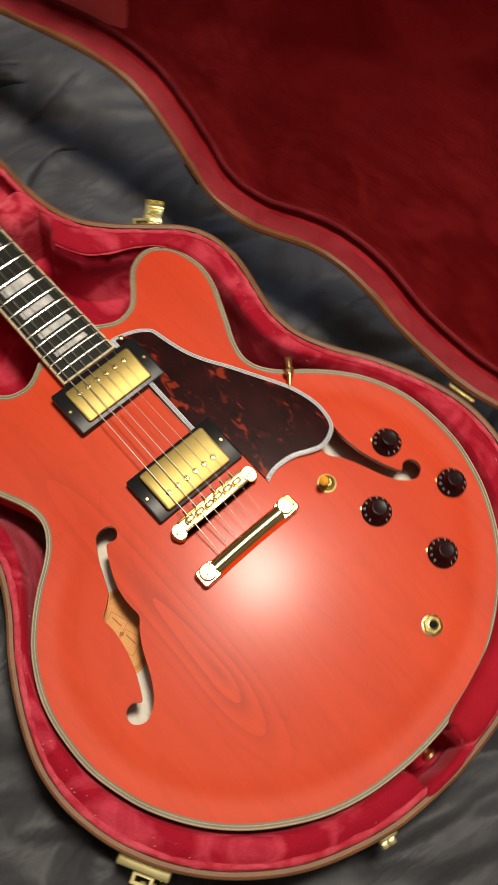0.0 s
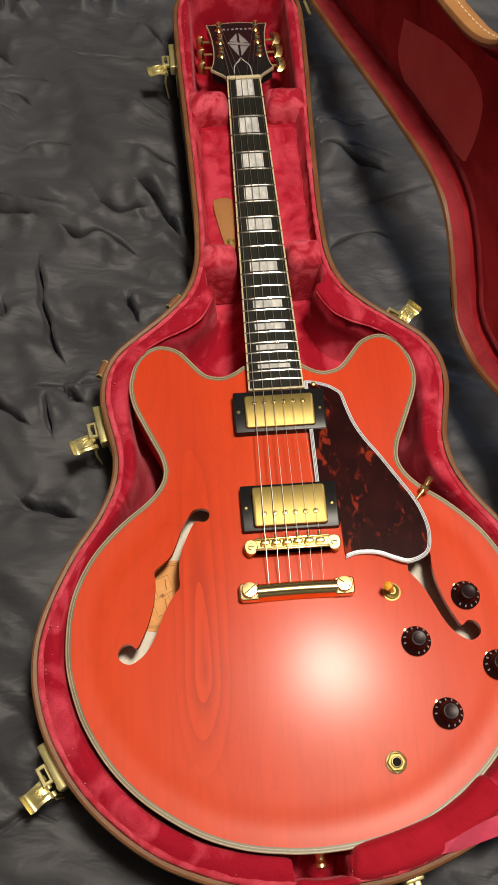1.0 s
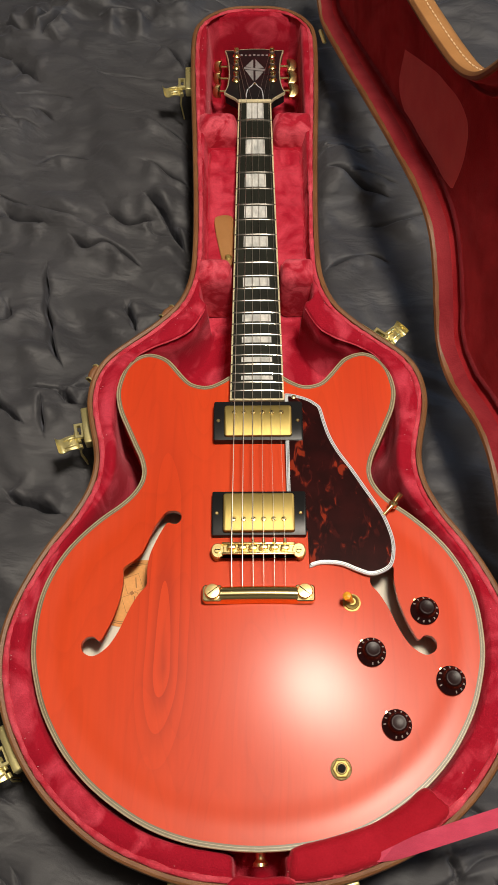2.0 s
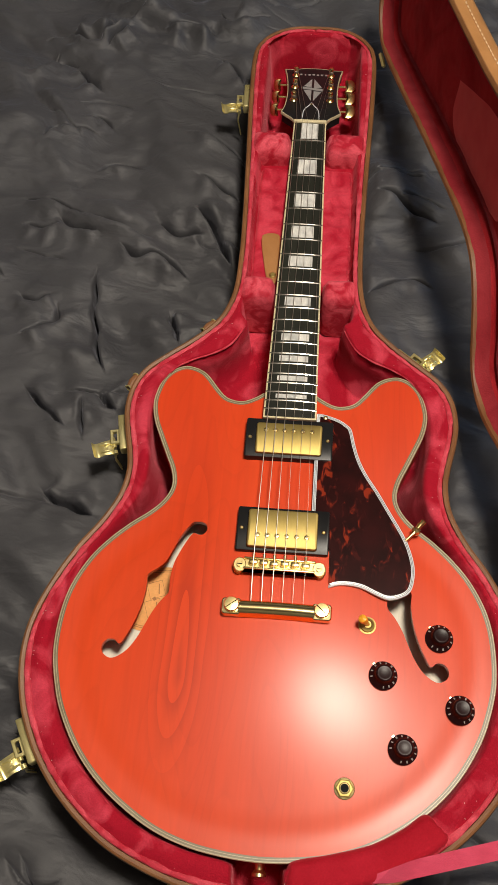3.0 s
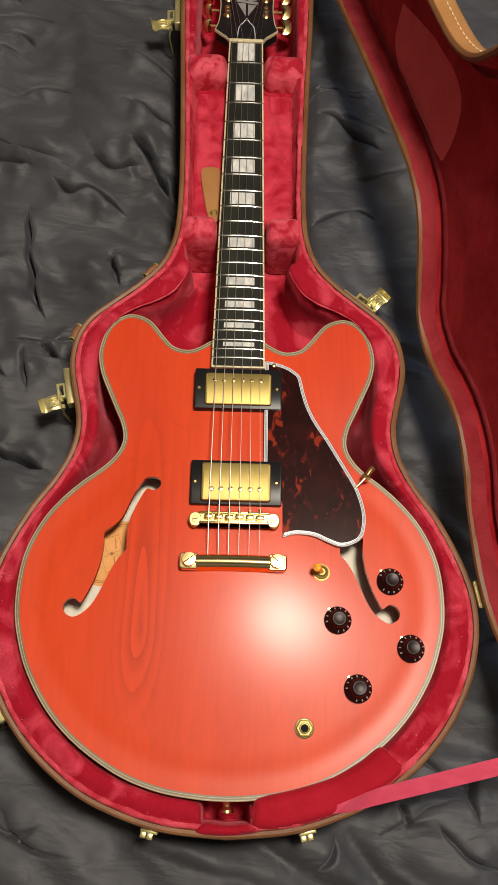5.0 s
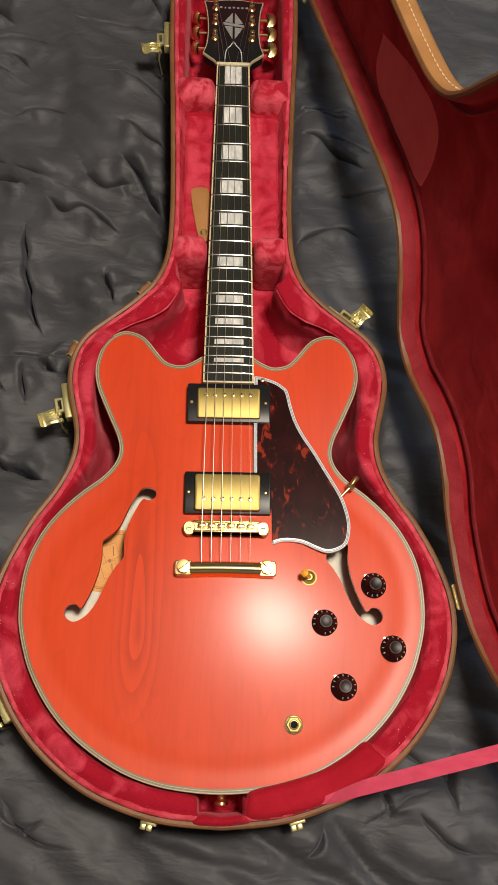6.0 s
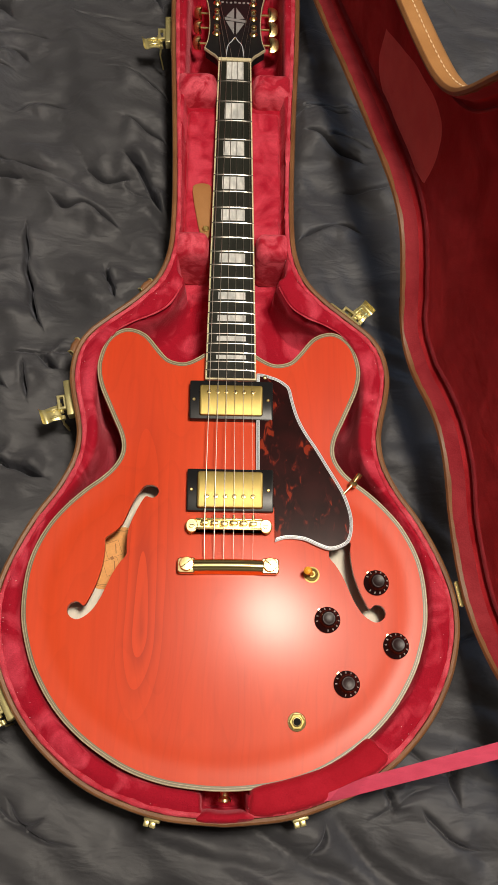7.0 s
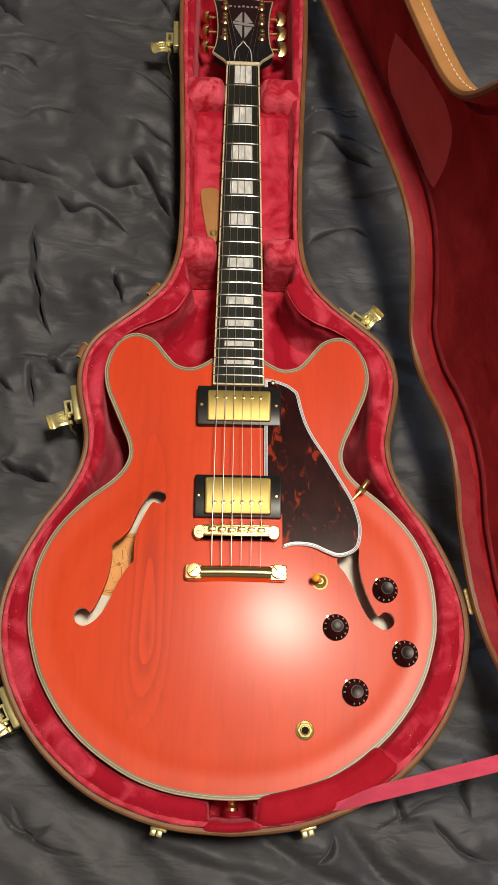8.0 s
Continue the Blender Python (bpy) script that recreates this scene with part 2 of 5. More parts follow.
crumple(SHEET)
WALL_PAINT = material("warm_wall_paint", (0.13, 0.122, 0.11), rough=0.8, vscale=3)
CEILING_PAINT = material("ceiling_paint", (0.16, 0.152, 0.145), rough=0.85, vscale=3)
FLOOR_WOOD = material("brown_floor", (0.20, 0.12, 0.07), rough=0.5, vscale=6, stretch=(1, 0.1, 1))

# ---- helpers for shapes ----


def part(name, geo, mat, parent=None, label="", smooth=35):
    """One mesh object from (verts, faces), under parent."""
    me = bpy.data.meshes.new(name)
    me.from_pydata([tuple(map(float, v)) for v in geo[0]], [], [tuple(map(int, f)) for f in geo[1]])
    bm = bmesh.new()
    bm.from_mesh(me)
    bmesh.ops.recalc_face_normals(bm, faces=bm.faces)
    bm.to_mesh(me)
    bm.free()
    me.materials.append(mat)
    if smooth:
        me.shade_smooth()
        me.set_sharp_from_angle(angle=radians(smooth))
    ob = new(name, me)
    if parent:
        ob.parent = parent
    if label:
        tagged(ob, label)
    return ob


def thing(name, label, category, group="", kind=""):
    return tagged(new(name), label, category, group, kind)


def join(*geos):
    vs, fs = [], []
    for v, f in geos:
        o = len(vs)
        vs += [tuple(p) for p in v]
        fs += [tuple(i + o for i in q) for q in f]
    return vs, fs


def moved(geo, m):
    return [tuple(m @ Vector(v)) for v in geo[0]], geo[1]


def spline(pts, n=6, closed=False):
    """Catmull-Rom curve through pts."""
    p = [np.array(q, float) for q in pts]
    k = len(p)
    out = []
    for i in range(k if closed else k - 1):
        if closed:
            a, b, c, d = p[i - 1], p[i], p[(i + 1) % k], p[(i + 2) % k]
        else:
            a, b, c, d = p[max(i - 1, 0)], p[i], p[i + 1], p[min(i + 2, k - 1)]
        for j in range(n):
            t = j / n
            out.append(0.5 * (2 * b + (c - a) * t + (2 * a - 5 * b + 4 * c - d) * t * t + (3 * b - a - 3 * c + d) * t ** 3))
    if not closed:
        out.append(p[-1])
    return np.array(out)


def mirrored(half):
    """Closed outline from its right half, which runs from the top of the axis to its foot."""
    h = np.array(half)
    left = h[::-1].copy()
    left[:, 0] *= -1
    keep = left[np.abs(left[:, 0]) > 1e-6]
    return np.vstack([h, keep])


def resample(poly, step):
    p = np.vstack([poly, poly[:1]])
    s = np.r_[0, np.cumsum(np.linalg.norm(np.diff(p, axis=0), axis=1))]
    n = max(8, int(s[-1] / step))
    q = np.linspace(0, s[-1], n, endpoint=False)
    return np.c_[np.interp(q, s, p[:, 0]), np.interp(q, s, p[:, 1])]


def offset(poly, d):
    """Outline moved inwards by d."""
    t = np.roll(poly, -1, 0) - np.roll(poly, 1, 0)
    t /= np.linalg.norm(t, axis=1)[:, None] + 1e-12
    area = np.sum(poly[:, 0] * np.roll(poly[:, 1], -1) - np.roll(poly[:, 0], -1) * poly[:, 1])
    n = np.c_[-t[:, 1], t[:, 0]] * (1 if area > 0 else -1)
    return poly + d * n


def inset(poly, d):
    """Outline moved inwards by d, without the loops that arise in its corners."""
    q = offset(poly, d)
    return q[edge_distance(q, poly) > 0.96 * d]


def inside(pts, poly):
    x, y = pts[:, 0], pts[:, 1]
    res = np.zeros(len(pts), bool)
    for a, b in zip(poly, np.roll(poly, -1, 0)):
        if a[1] == b[1]:
            continue
        c = (a[1] > y) != (b[1] > y)
        res ^= c & (x < (b[0] - a[0]) * (y - a[1]) / (b[1] - a[1]) + a[0])
    return res


def edge_distance(pts, poly, closed=True):
    best = np.full(len(pts), 9.0)
    ends = np.roll(poly, -1, 0) if closed else poly[1:]
    for a, b in zip(poly, ends):
        d = b - a
        k = np.clip(((pts - a) @ d) / (d @ d + 1e-12), 0, 1)
        best = np.minimum(best, np.linalg.norm(pts - a - k[:, None] * d, axis=1))
    return best


def fill(outer, holes=(), step=0.004, lines=()):
    """Flat triangles inside an outline, with holes: points, triangles, and the index loops of outline and holes."""
    from mathutils.geometry import delaunay_2d_cdt
    loops, pts = [], []
    for lp in (outer, *holes, *lines):
        loops.append(list(range(len(pts), len(pts) + len(lp))))
        pts += [tuple(q) for q in lp]
    lo, hi = outer.min(0), outer.max(0)
    g = np.array([(x + (step / 2 if i % 2 else 0), y) for i, y in enumerate(np.arange(lo[1], hi[1], step * 0.87)) for x in np.arange(lo[0], hi[0], step)])
    ok = inside(g, outer) & (edge_distance(g, outer) > step * 0.55)
    for h in holes:
        ok &= ~inside(g, h) & (edge_distance(g, h) > step * 0.55)
    for h in lines:
        ok &= edge_distance(g, h) > step * 0.5
    pts += [tuple(q) for q in g[ok]]
    edges = [(l[i], l[(i + 1) % len(l)]) for l in loops for i in range(len(l))]
    v, _, f, _, _, _ = delaunay_2d_cdt([Vector(p) for p in pts], edges, [], 0, 1e-7)
    v = np.array([tuple(p) for p in v])
    f = np.array([q for q in f if len(q) == 3])
    mid = v[f].mean(1)
    ok = inside(mid, outer)
    for h in holes:
        ok &= ~inside(mid, h)
    return v, f[ok], loops


def rings(loops, close_first=False, close_last=False):
    """Skin between loops of equal length."""
    n = len(loops[0])
    v = [tuple(p) for l in loops for p in l]
    f = [(i * n + j, i * n + (j + 1) % n, (i + 1) * n + (j + 1) % n, (i + 1) * n + j) for i in range(len(loops) - 1) for j in range(n)]
    if close_first:
        f.append(tuple(range(n))[::-1])
    if close_last:
        f.append(tuple(range((len(loops) - 1) * n, len(loops) * n)))
    return v, f


def at_z(poly, z):
    return np.c_[poly, np.full(len(poly), z) if np.isscalar(z) else z]


def cap(poly, first):
    """Triangles over a flat outline, also where it is hollow-sided."""
    from mathutils.geometry import delaunay_2d_cdt
    n = len(poly)
    v, _, f, ov, _, _ = delaunay_2d_cdt([Vector(p) for p in poly], [(i, (i + 1) % n) for i in range(n)], [], 0, 1e-9)
    if len(v) != n:
        return [tuple(range(first, first + n))]
    v = np.array([tuple(p) for p in v])
    f = np.array(f)
    keep = inside(v[f].mean(1), np.array(poly))
    back = [o[0] for o in ov]
    return [tuple(first + back[i] for i in q) for q in f[keep]]


def prism(poly, z0, z1, bevel=0.0):
    """Upright plate with a rounded upper edge."""
    poly = np.array(poly)
    ls = [at_z(poly, z0), at_z(poly, z1 - bevel)]
    if bevel:
        ls += [at_z(offset(poly, 0.3 * bevel), z1 - 0.3 * bevel), at_z(offset(poly, bevel), z1)]
    v, f = rings(ls)
    return v, f + cap(ls[0][:, :2], 0) + cap(ls[-1][:, :2], len(poly) * (len(ls) - 1))


def lathe(profile, n=24):
    """Turned shape about z from (radius, height) pairs, closed at both ends."""
    a = np.linspace(0, 2 * math.pi, n, endpoint=False)
    return rings([np.c_[r * np.cos(a), r * np.sin(a), np.full(n, z)] for r, z in profile], True, True)


def tube(path, r, n=8):
    path = [Vector(p) for p in path]
    loops = []
    up = Vector((0.123, 0.077, 0.98))
    for i, p in enumerate(path):
        d = (path[min(i + 1, len(path) - 1)] - path[max(i - 1, 0)]).normalized()
        a = d.cross(up).normalized()
        b = d.cross(a)
        rr = r[i] if isinstance(r, (list, tuple)) else r
        loops.append([p + a * rr * math.cos(2 * math.pi * k / n) + b * rr * math.sin(2 * math.pi * k / n) for k in range(n)])
    return rings(loops, True, True)


def block(x0, x1, y0, y1, z0, z1, bevel=0.001, seg=2):
    bm = bmesh.new()
    bmesh.ops.create_cube(bm, size=1, matrix=Matrix.LocRotScale(((x0 + x1) / 2, (y0 + y1) / 2, (z0 + z1) / 2), None, (x1 - x0, y1 - y0, z1 - z0)))
    if bevel:
        bmesh.ops.bevel(bm, geom=bm.edges[:], offset=bevel, segments=seg, affect="EDGES", profile=0.5)
    geo = [tuple(v.co) for v in bm.verts], [tuple(v.index for v in f.verts) for f in bm.faces]
    bm.free()
    return geo


def rounded_rect(w, h, r, n=5, cx=0.0, cy=0.0):
    out = []
    for sx, sy, a0 in ((1, 1, 0), (-1, 1, 90), (-1, -1, 180), (1, -1, 270)):
        for k in range(n + 1):
            a = radians(a0 + 90 * k / n)
            out.append((cx + sx * (w / 2 - r) + r * math.cos(a), cy + sy * (h / 2 - r) + r * math.sin(a)))
    return np.array(out)


def smooth_step(x):
    x = np.clip(x, 0, 1)
    return x * x * (3 - 2 * x)


def wobble(x, y, scale, seed=0.0):
    return np.array([noise.noise((a * scale, b * scale, seed)) for a, b in zip(x, y)])

# ---- the place: room, bed, sheet ----
FLOOR_Z, CEIL_Z = -0.55, 2.10


def wall(name, x0, x1, y0, y1):
    return tagged(part(name, block(x0, x1, y0, y1, FLOOR_Z, CEIL_Z, 0), WALL_PAINT, smooth=0), "plain painted room wall around the bed", "wall", kind="structure")


wall("wall_north", -2.0, 2.0, 2.2, 2.3)
wall("wall_south", -2.0, 2.0, -1.9, -1.8)
wall("wall_west", -2.1, -2.0, -1.9, 2.3)
east = part("wall_east", join(block(2.0, 2.1, -1.9, 0.2, FLOOR_Z, CEIL_Z, 0), block(2.0, 2.1, 1.6, 2.3, FLOOR_Z, CEIL_Z, 0), block(2.0, 2.1, 0.2, 1.6, FLOOR_Z, 1.05, 0),
                              block(2.0, 2.1, 0.2, 1.6, 1.95, CEIL_Z, 0)), WALL_PAINT, smooth=0)
tagged(east, "plain painted room wall with a window opening", "wall", kind="structure")
win = tagged(part("window_1", join(block(2.02, 2.08, 0.2, 0.25, 1.05, 1.95, 0.003), block(2.02, 2.08, 1.55, 1.6, 1.05, 1.95, 0.003), block(2.02, 2.08, 0.25, 1.55, 1.05, 1.10, 0.003),
                                   block(2.02, 2.08, 0.25, 1.55, 1.90, 1.95, 0.003)), CEILING_PAINT, smooth=0), "plain white window frame in the wall", "window", kind="structure")
tagged(part("floor", block(-2.1, 2.1, -1.9, 2.3, FLOOR_Z - 0.05, FLOOR_Z, 0), FLOOR_WOOD, smooth=0), "plain brown floor under the bed", "floor", kind="structure")
tagged(part("ceiling", block(-2.1, 2.1, -1.9, 2.3, CEIL_Z, CEIL_Z + 0.08, 0), CEILING_PAINT, smooth=0), "plain pale ceiling", "ceiling", kind="structure")

ceiling_lamp = thing("ceiling_lamp", "plain round ceiling lamp over the bed", "ceiling lamp")
part("canopy", lathe([(0.02, 0.05), (0.07, 0.055), (0.075, 0.10), (0.02, 0.105)], 28), CEILING_PAINT, ceiling_lamp).matrix_world = pose(LAMP[0], LAMP[1], CEIL_Z - 0.105)
bed = thing("bed", "plain mattress on the floor under a dark sheet", "bed")
part("mattress", block(-0.98, 0.98, -1.05, 1.35, FLOOR_Z, -0.035, 0.03, 3), WALL_PAINT, bed)


def crease_line(pts):
    """The bent line of a crease, turned so that its left side looks to the lamp."""
    line = resample_open(spline(pts, 6), 0.004)
    mid, along = line[len(line) // 2], line[-1] - line[0]
    if along[0] * (LAMP[1] - mid[1]) - along[1] * (LAMP[0] - mid[0]) < 0:
        line = line[::-1]
    return line


def resample_open(poly, step):
    s = np.r_[0, np.cumsum(np.linalg.norm(np.diff(poly, axis=0), axis=1))]
    q = np.linspace(0, s[-1], max(6, int(s[-1] / step)))
    return np.c_[np.interp(q, s, poly[:, 0]), np.interp(q, s, poly[:, 1])]


def fold(x, y, line, height):
    """A crease in cloth: it swells on both sides of the line, more to the lamp, and sinks into a narrow cleft."""
    z = np.zeros(len(x))
    lo, hi = line.min(0) - 0.05, line.max(0) + 0.05
    near = np.where((x > lo[0]) & (x < hi[0]) & (y > lo[1]) & (y < hi[1]))[0]
    p = np.c_[x[near], y[near]]
    p = p + 0.0045 * np.c_[wobble(p[:, 0], p[:, 1], 38.0, 51.0), wobble(p[:, 0], p[:, 1], 38.0, 57.0)]
    best = np.full(len(p), 9.0)
    side, run = np.zeros(len(p)), np.zeros(len(p))
    for i, (a, b) in enumerate(zip(line[:-1], line[1:])):
        d = b - a
        k = np.clip(((p - a) @ d) / (d @ d), 0, 1)
        q = p - a - k[:, None] * d
        dist = np.linalg.norm(q, axis=1)
        hit = dist < best
        best = np.where(hit, dist, best)
        side = np.where(hit, np.where(d[0] * q[:, 1] - d[1] * q[:, 0] > 0, 1.0, -1.0), side)
        run = np.where(hit, (i + k) / (len(line) - 1), run)
    taper = smooth_step(run / 0.22) * smooth_step((1 - run) / 0.30)
    s = best * side
    wave = 0.85 + 0.25 * np.sin(9.0 * run + 40.0 * line[0][0])
    lee = 0.0030 + 0.0026 * wave
    # rolls on both sides, the larger to the lamp, a narrow cleft between them and a hollow beside it
    roll = np.where(s > 0, np.exp(-(s / (0.022 * wave)) ** 2), 0.35 * np.exp(-((s + 0.022) / 0.014) ** 2) + 0.40 * np.exp(-(s / 0.006) ** 2))
    cleft = np.exp(-(best / (0.0006 + 0.32 * lee * taper)) ** 1.2)
    edge = smooth_step((0.048 - best) / 0.015)
    z[near] = height * taper * wave * edge * (1.3 * roll - 4.0 * cleft)
    return z


# creases of the sheet: bent lines and how deep they are
LEFT_FOLDS = [
    ([(-0.394, 0.542), (-0.345, 0.533), (-0.295, 0.509), (-0.245, 0.485), (-0.202, 0.472)], 1.2),
    ([(-0.337, 0.507), (-0.315, 0.488), (-0.275, 0.477)], 0.7),
    ([(-0.385, 0.496), (-0.331, 0.493)], 0.6),
    ([(-0.155, 0.579), (-0.123, 0.564), (-0.091, 0.544)], 1),
    ([(-0.15, 0.523), (-0.126, 0.503), (-0.104, 0.465), (-0.091, 0.437)], 1),
    ([(-0.202, 0.506), (-0.166, 0.487), (-0.132, 0.486)], 0.8),
    ([(-0.18, 0.672), (-0.13, 0.656), (-0.089, 0.622)], 0.9),
    ([(-0.145, 0.842), (-0.122, 0.817), (-0.099, 0.771)], 0.9),
    ([(-0.27, 0.422), (-0.257, 0.328), (-0.248, 0.294), (-0.229, 0.258)], 1),
    ([(-0.35, 0.308), (-0.324, 0.326), (-0.308, 0.335), (-0.308, 0.354)], 0.8),
    ([(-0.362, 0.373), (-0.339, 0.365), (-0.318, 0.375)], 0.5),
    ([(-0.162, 0.357), (-0.155, 0.331), (-0.145, 0.31)], 0.9),
    ([(-0.242, 0.456), (-0.217, 0.438), (-0.188, 0.443), (-0.148, 0.416)], 0.8),
    ([(-0.33, 0.238), (-0.297, 0.208), (-0.266, 0.18)], 0.6),
    ([(-0.281, 0.101), (-0.257, 0.088), (-0.215, 0.074)], 1),
    ([(-0.239, 0.229), (-0.209, 0.211)], 0.9),
    ([(-0.246, 0.168), (-0.253, 0.221)], 0.5),
]
TOP_FOLDS = [
    ([(-0.44, 0.786), (-0.416, 0.795), (-0.398, 0.844)], 0.9),
    ([(-0.411, 0.818), (-0.363, 0.819)], 0.7),
    ([(-0.429, 0.87), (-0.386, 0.877), (-0.339, 0.858), (-0.291, 0.898), (-0.225, 0.94)], 1.2),
    ([(-0.367, 0.812), (-0.336, 0.781), (-0.319, 0.767)], 0.7),
    ([(-0.379, 0.886), (-0.312, 0.89)], 1),
    ([(-0.236, 0.883), (-0.193, 0.887), (-0.153, 0.881)], 1),
    ([(-0.152, 0.928), (-0.128, 0.901), (-0.072, 0.926)], 1.2),
    ([(-0.319, 0.845), (-0.289, 0.878)], 0.6),
    ([(-0.38, 0.639), (-0.36, 0.668), (-0.311, 0.669)], 0.5),
    ([(-0.332, 0.697), (-0.308, 0.704), (-0.289, 0.687)], 0.4),
    ([(-0.3, 0.597), (-0.271, 0.617), (-0.229, 0.604)], 0.5),
]
RIGHT_FOLDS = [
    ([(0.092, 0.61), (0.136, 0.62), (0.179, 0.62)], 0.9),
    ([(0.092, 0.563), (0.119, 0.557), (0.149, 0.537), (0.178, 0.522)], 1),
    ([(0.086, 0.396), (0.116, 0.417), (0.142, 0.425), (0.171, 0.416)], 0.8),
    ([(0.25, -0.223), (0.242, -0.257), (0.248, -0.284)], 0.7),
    ([(0.172, -0.265), (0.178, -0.29)], 0.7),
    ([(0.106, -0.296), (0.103, -0.317), (0.088, -0.327)], 0.6),
    ([(0.207, -0.284), (0.229, -0.311), (0.269, -0.326)], 0.5),
    ([(-0.227, -0.271), (-0.2, -0.308), (-0.147, -0.323)], 0.4),
]



def bed_sheet():
    from mathutils.geometry import delaunay_2d_cdt
    creases = [(crease_line(p), 0.0135 * deep) for p, deep in LEFT_FOLDS] + [(crease_line(p), 0.008 * deep) for p, deep in RIGHT_FOLDS] + [(crease_line(p), 0.017 * deep) for p, deep in TOP_FOLDS]
    for _ in range(90):
        cx, cy, a, n = random.uniform(-0.7, 0.7), random.uniform(-0.6, 1.15), random.uniform(-0.9, 0.5), random.uniform(0.03, 0.10)
        bend = random.uniform(-0.02, 0.02)
        creases.append((crease_line([(cx - n * math.cos(a), cy - n * math.sin(a)), (cx, cy + bend), (cx + n * math.cos(a), cy + n * math.sin(a))]), random.uniform(0.0008, 0.0030)))
    near = np.array([(x, y) for y in np.arange(-0.52, 1.02, 0.0045) for x in np.arange(-0.5, 0.52, 0.0045)])
    far = np.array([(x, y) for y in np.linspace(-1.07, 1.37, 75) for x in np.linspace(-1.0, 1.0, 62)])
    far = far[(np.abs(far[:, 0] - 0.01) > 0.52) | (np.abs(far[:, 1] - 0.25) > 0.78)]
    strips, keep = [], np.ones(len(near), bool)
    for line, h in creases:
        t = np.gradient(line, axis=0)
        t /= np.linalg.norm(t, axis=1)[:, None]
        n = np.c_[-t[:, 1], t[:, 0]]
        for s in (-0.0092, -0.0070, -0.0052, -0.0038, -0.0026, -0.0016, -0.0007, 0.0, 0.0007, 0.0016, 0.0028, 0.0044, 0.0068):
            strips.append(line + s * n)
        box = np.where((near[:, 0] > line[:, 0].min() - 0.02) & (near[:, 0] < line[:, 0].max() + 0.02) & (near[:, 1] > line[:, 1].min() - 0.02) & (near[:, 1] < line[:, 1].max() + 0.02))[0]
        keep[box] &= edge_distance(near[box], line, False) > 0.0100
    p = np.vstack([near[keep], far, *strips])
    p = p[(np.abs(p[:, 0]) <= 1.0) & (p[:, 1] >= -1.07) & (p[:, 1] <= 1.37)]
    q = signed_case(p)
    p = p[q > -0.035]
    p = p + np.random.uniform(-1e-5, 1e-5, p.shape)
    v, _, f, _, _, _ = delaunay_2d_cdt([Vector(a) for a in p], [], [], 0, 1e-8)
    v = np.array([tuple(a) for a in v])
    X, Y = v[:, 0], v[:, 1]
    z = 0.012 * wobble(X, Y, 3.1, 4.0) + 0.007 * wobble(X, Y, 8.5, 7.0)
    # slanted soft rolls, with sharper valleys where the cloth is gathered
    bx, by = X + 0.03 * wobble(X, Y, 9.0, 11.0), Y + 0.03 * wobble(X, Y, 9.0, 13.0)
    along, over = 0.83 * bx - 0.55 * by, 0.55 * bx + 0.83 * by
    z += 0.023 * wobble(0.45 * along, over, 12.0, 2.0) + 0.0062 * wobble(0.6 * along, 1.3 * over, 30, 3.0)
    gather = smooth_step(1.2 * wobble(X, Y, 5.0, 21.0) + 0.45)
    z += 0.013 * gather * np.minimum(np.abs(wobble(0.42 * along, over, 17.0, 31.0)) * 2.6, 1.0)
    z += 0.006 * gather * np.minimum(np.abs(wobble(over, 0.5 * along, 21.0, 37.0)) * 2.6, 1.0)
    for line, h in creases:
        z += fold(X, Y, line, h)
    z += 0.012
    under = smooth_step(-signed_case(v) / 0.03 + 0.6)
    z = z * (1 - under) + under * -0.004
    ob = part("bed_sheet", (np.c_[v, z], [tuple(t) for t in f]), SHEET, smooth=0)
    ob.data.shade_smooth()
    return tagged(ob, "rumpled dark charcoal cotton sheet spread on the bed", "bed sheet")


# ---- guitar case ----
RIM = 0.0905
CASE_HALF = [(0, 0.815), (0.03, 0.813), (0.055, 0.803), (0.075, 0.783), (0.086, 0.75), (0.085, 0.66), (0.08, 0.55), (0.076, 0.45), (0.075, 0.38),
             (0.078, 0.335), (0.09, 0.30), (0.113, 0.273), (0.141, 0.249), (0.165, 0.227), (0.178, 0.203), (0.182, 0.175), (0.179, 0.15),
             (0.172, 0.12), (0.169, 0.097), (0.173, 0.07), (0.187, 0.04), (0.208, 0.008), (0.227, -0.03), (0.239, -0.065), (0.2425, -0.095),
             (0.2395, -0.125), (0.229, -0.16), (0.208, -0.198), (0.178, -0.232), (0.139, -0.2615), (0.098, -0.280), (0.055, -0.2915), (0, -0.2963)]
CASE = resample(mirrored(spline(CASE_HALF, 6)), 0.004)
BODY_HALF = [(0.0, 0.2025), (0.030, .2025), (0.038, .197), (0.048, .192), (0.0575, .191), (0.07, .195), (0.08, .2055), (0.09, .2185), (0.0975, .226), (0.109, .2315),
             (0.121, .2325), (0.134, .226), (0.144, .213), (0.1495, .193), (0.150, .178), (0.146, .16), (0.138, .141), (0.1285, .12), (0.121, .1035),
             (0.1175, .0885), (0.1195, .076), (0.127, .0635), (0.1385, .052), (0.1555, .0385), (0.1745, .02), (0.191, -.0015), (0.2045, -.03),
             (0.2105, -.06), (0.2105, -.097), (0.203, -.129), (0.1925, -.155), (0.174, -.1845), (0.151, -.2095), (0.124, -.23), (0.0935, -.247),
             (0.06, -.2580), (0.025, -.2632), (0, -.2645)]
BODY = resample(mirrored(np.vstack([[BODY_HALF[0]], spline(BODY_HALF[1:], 6)])), 0.003) - np.array((0.0012, 0))


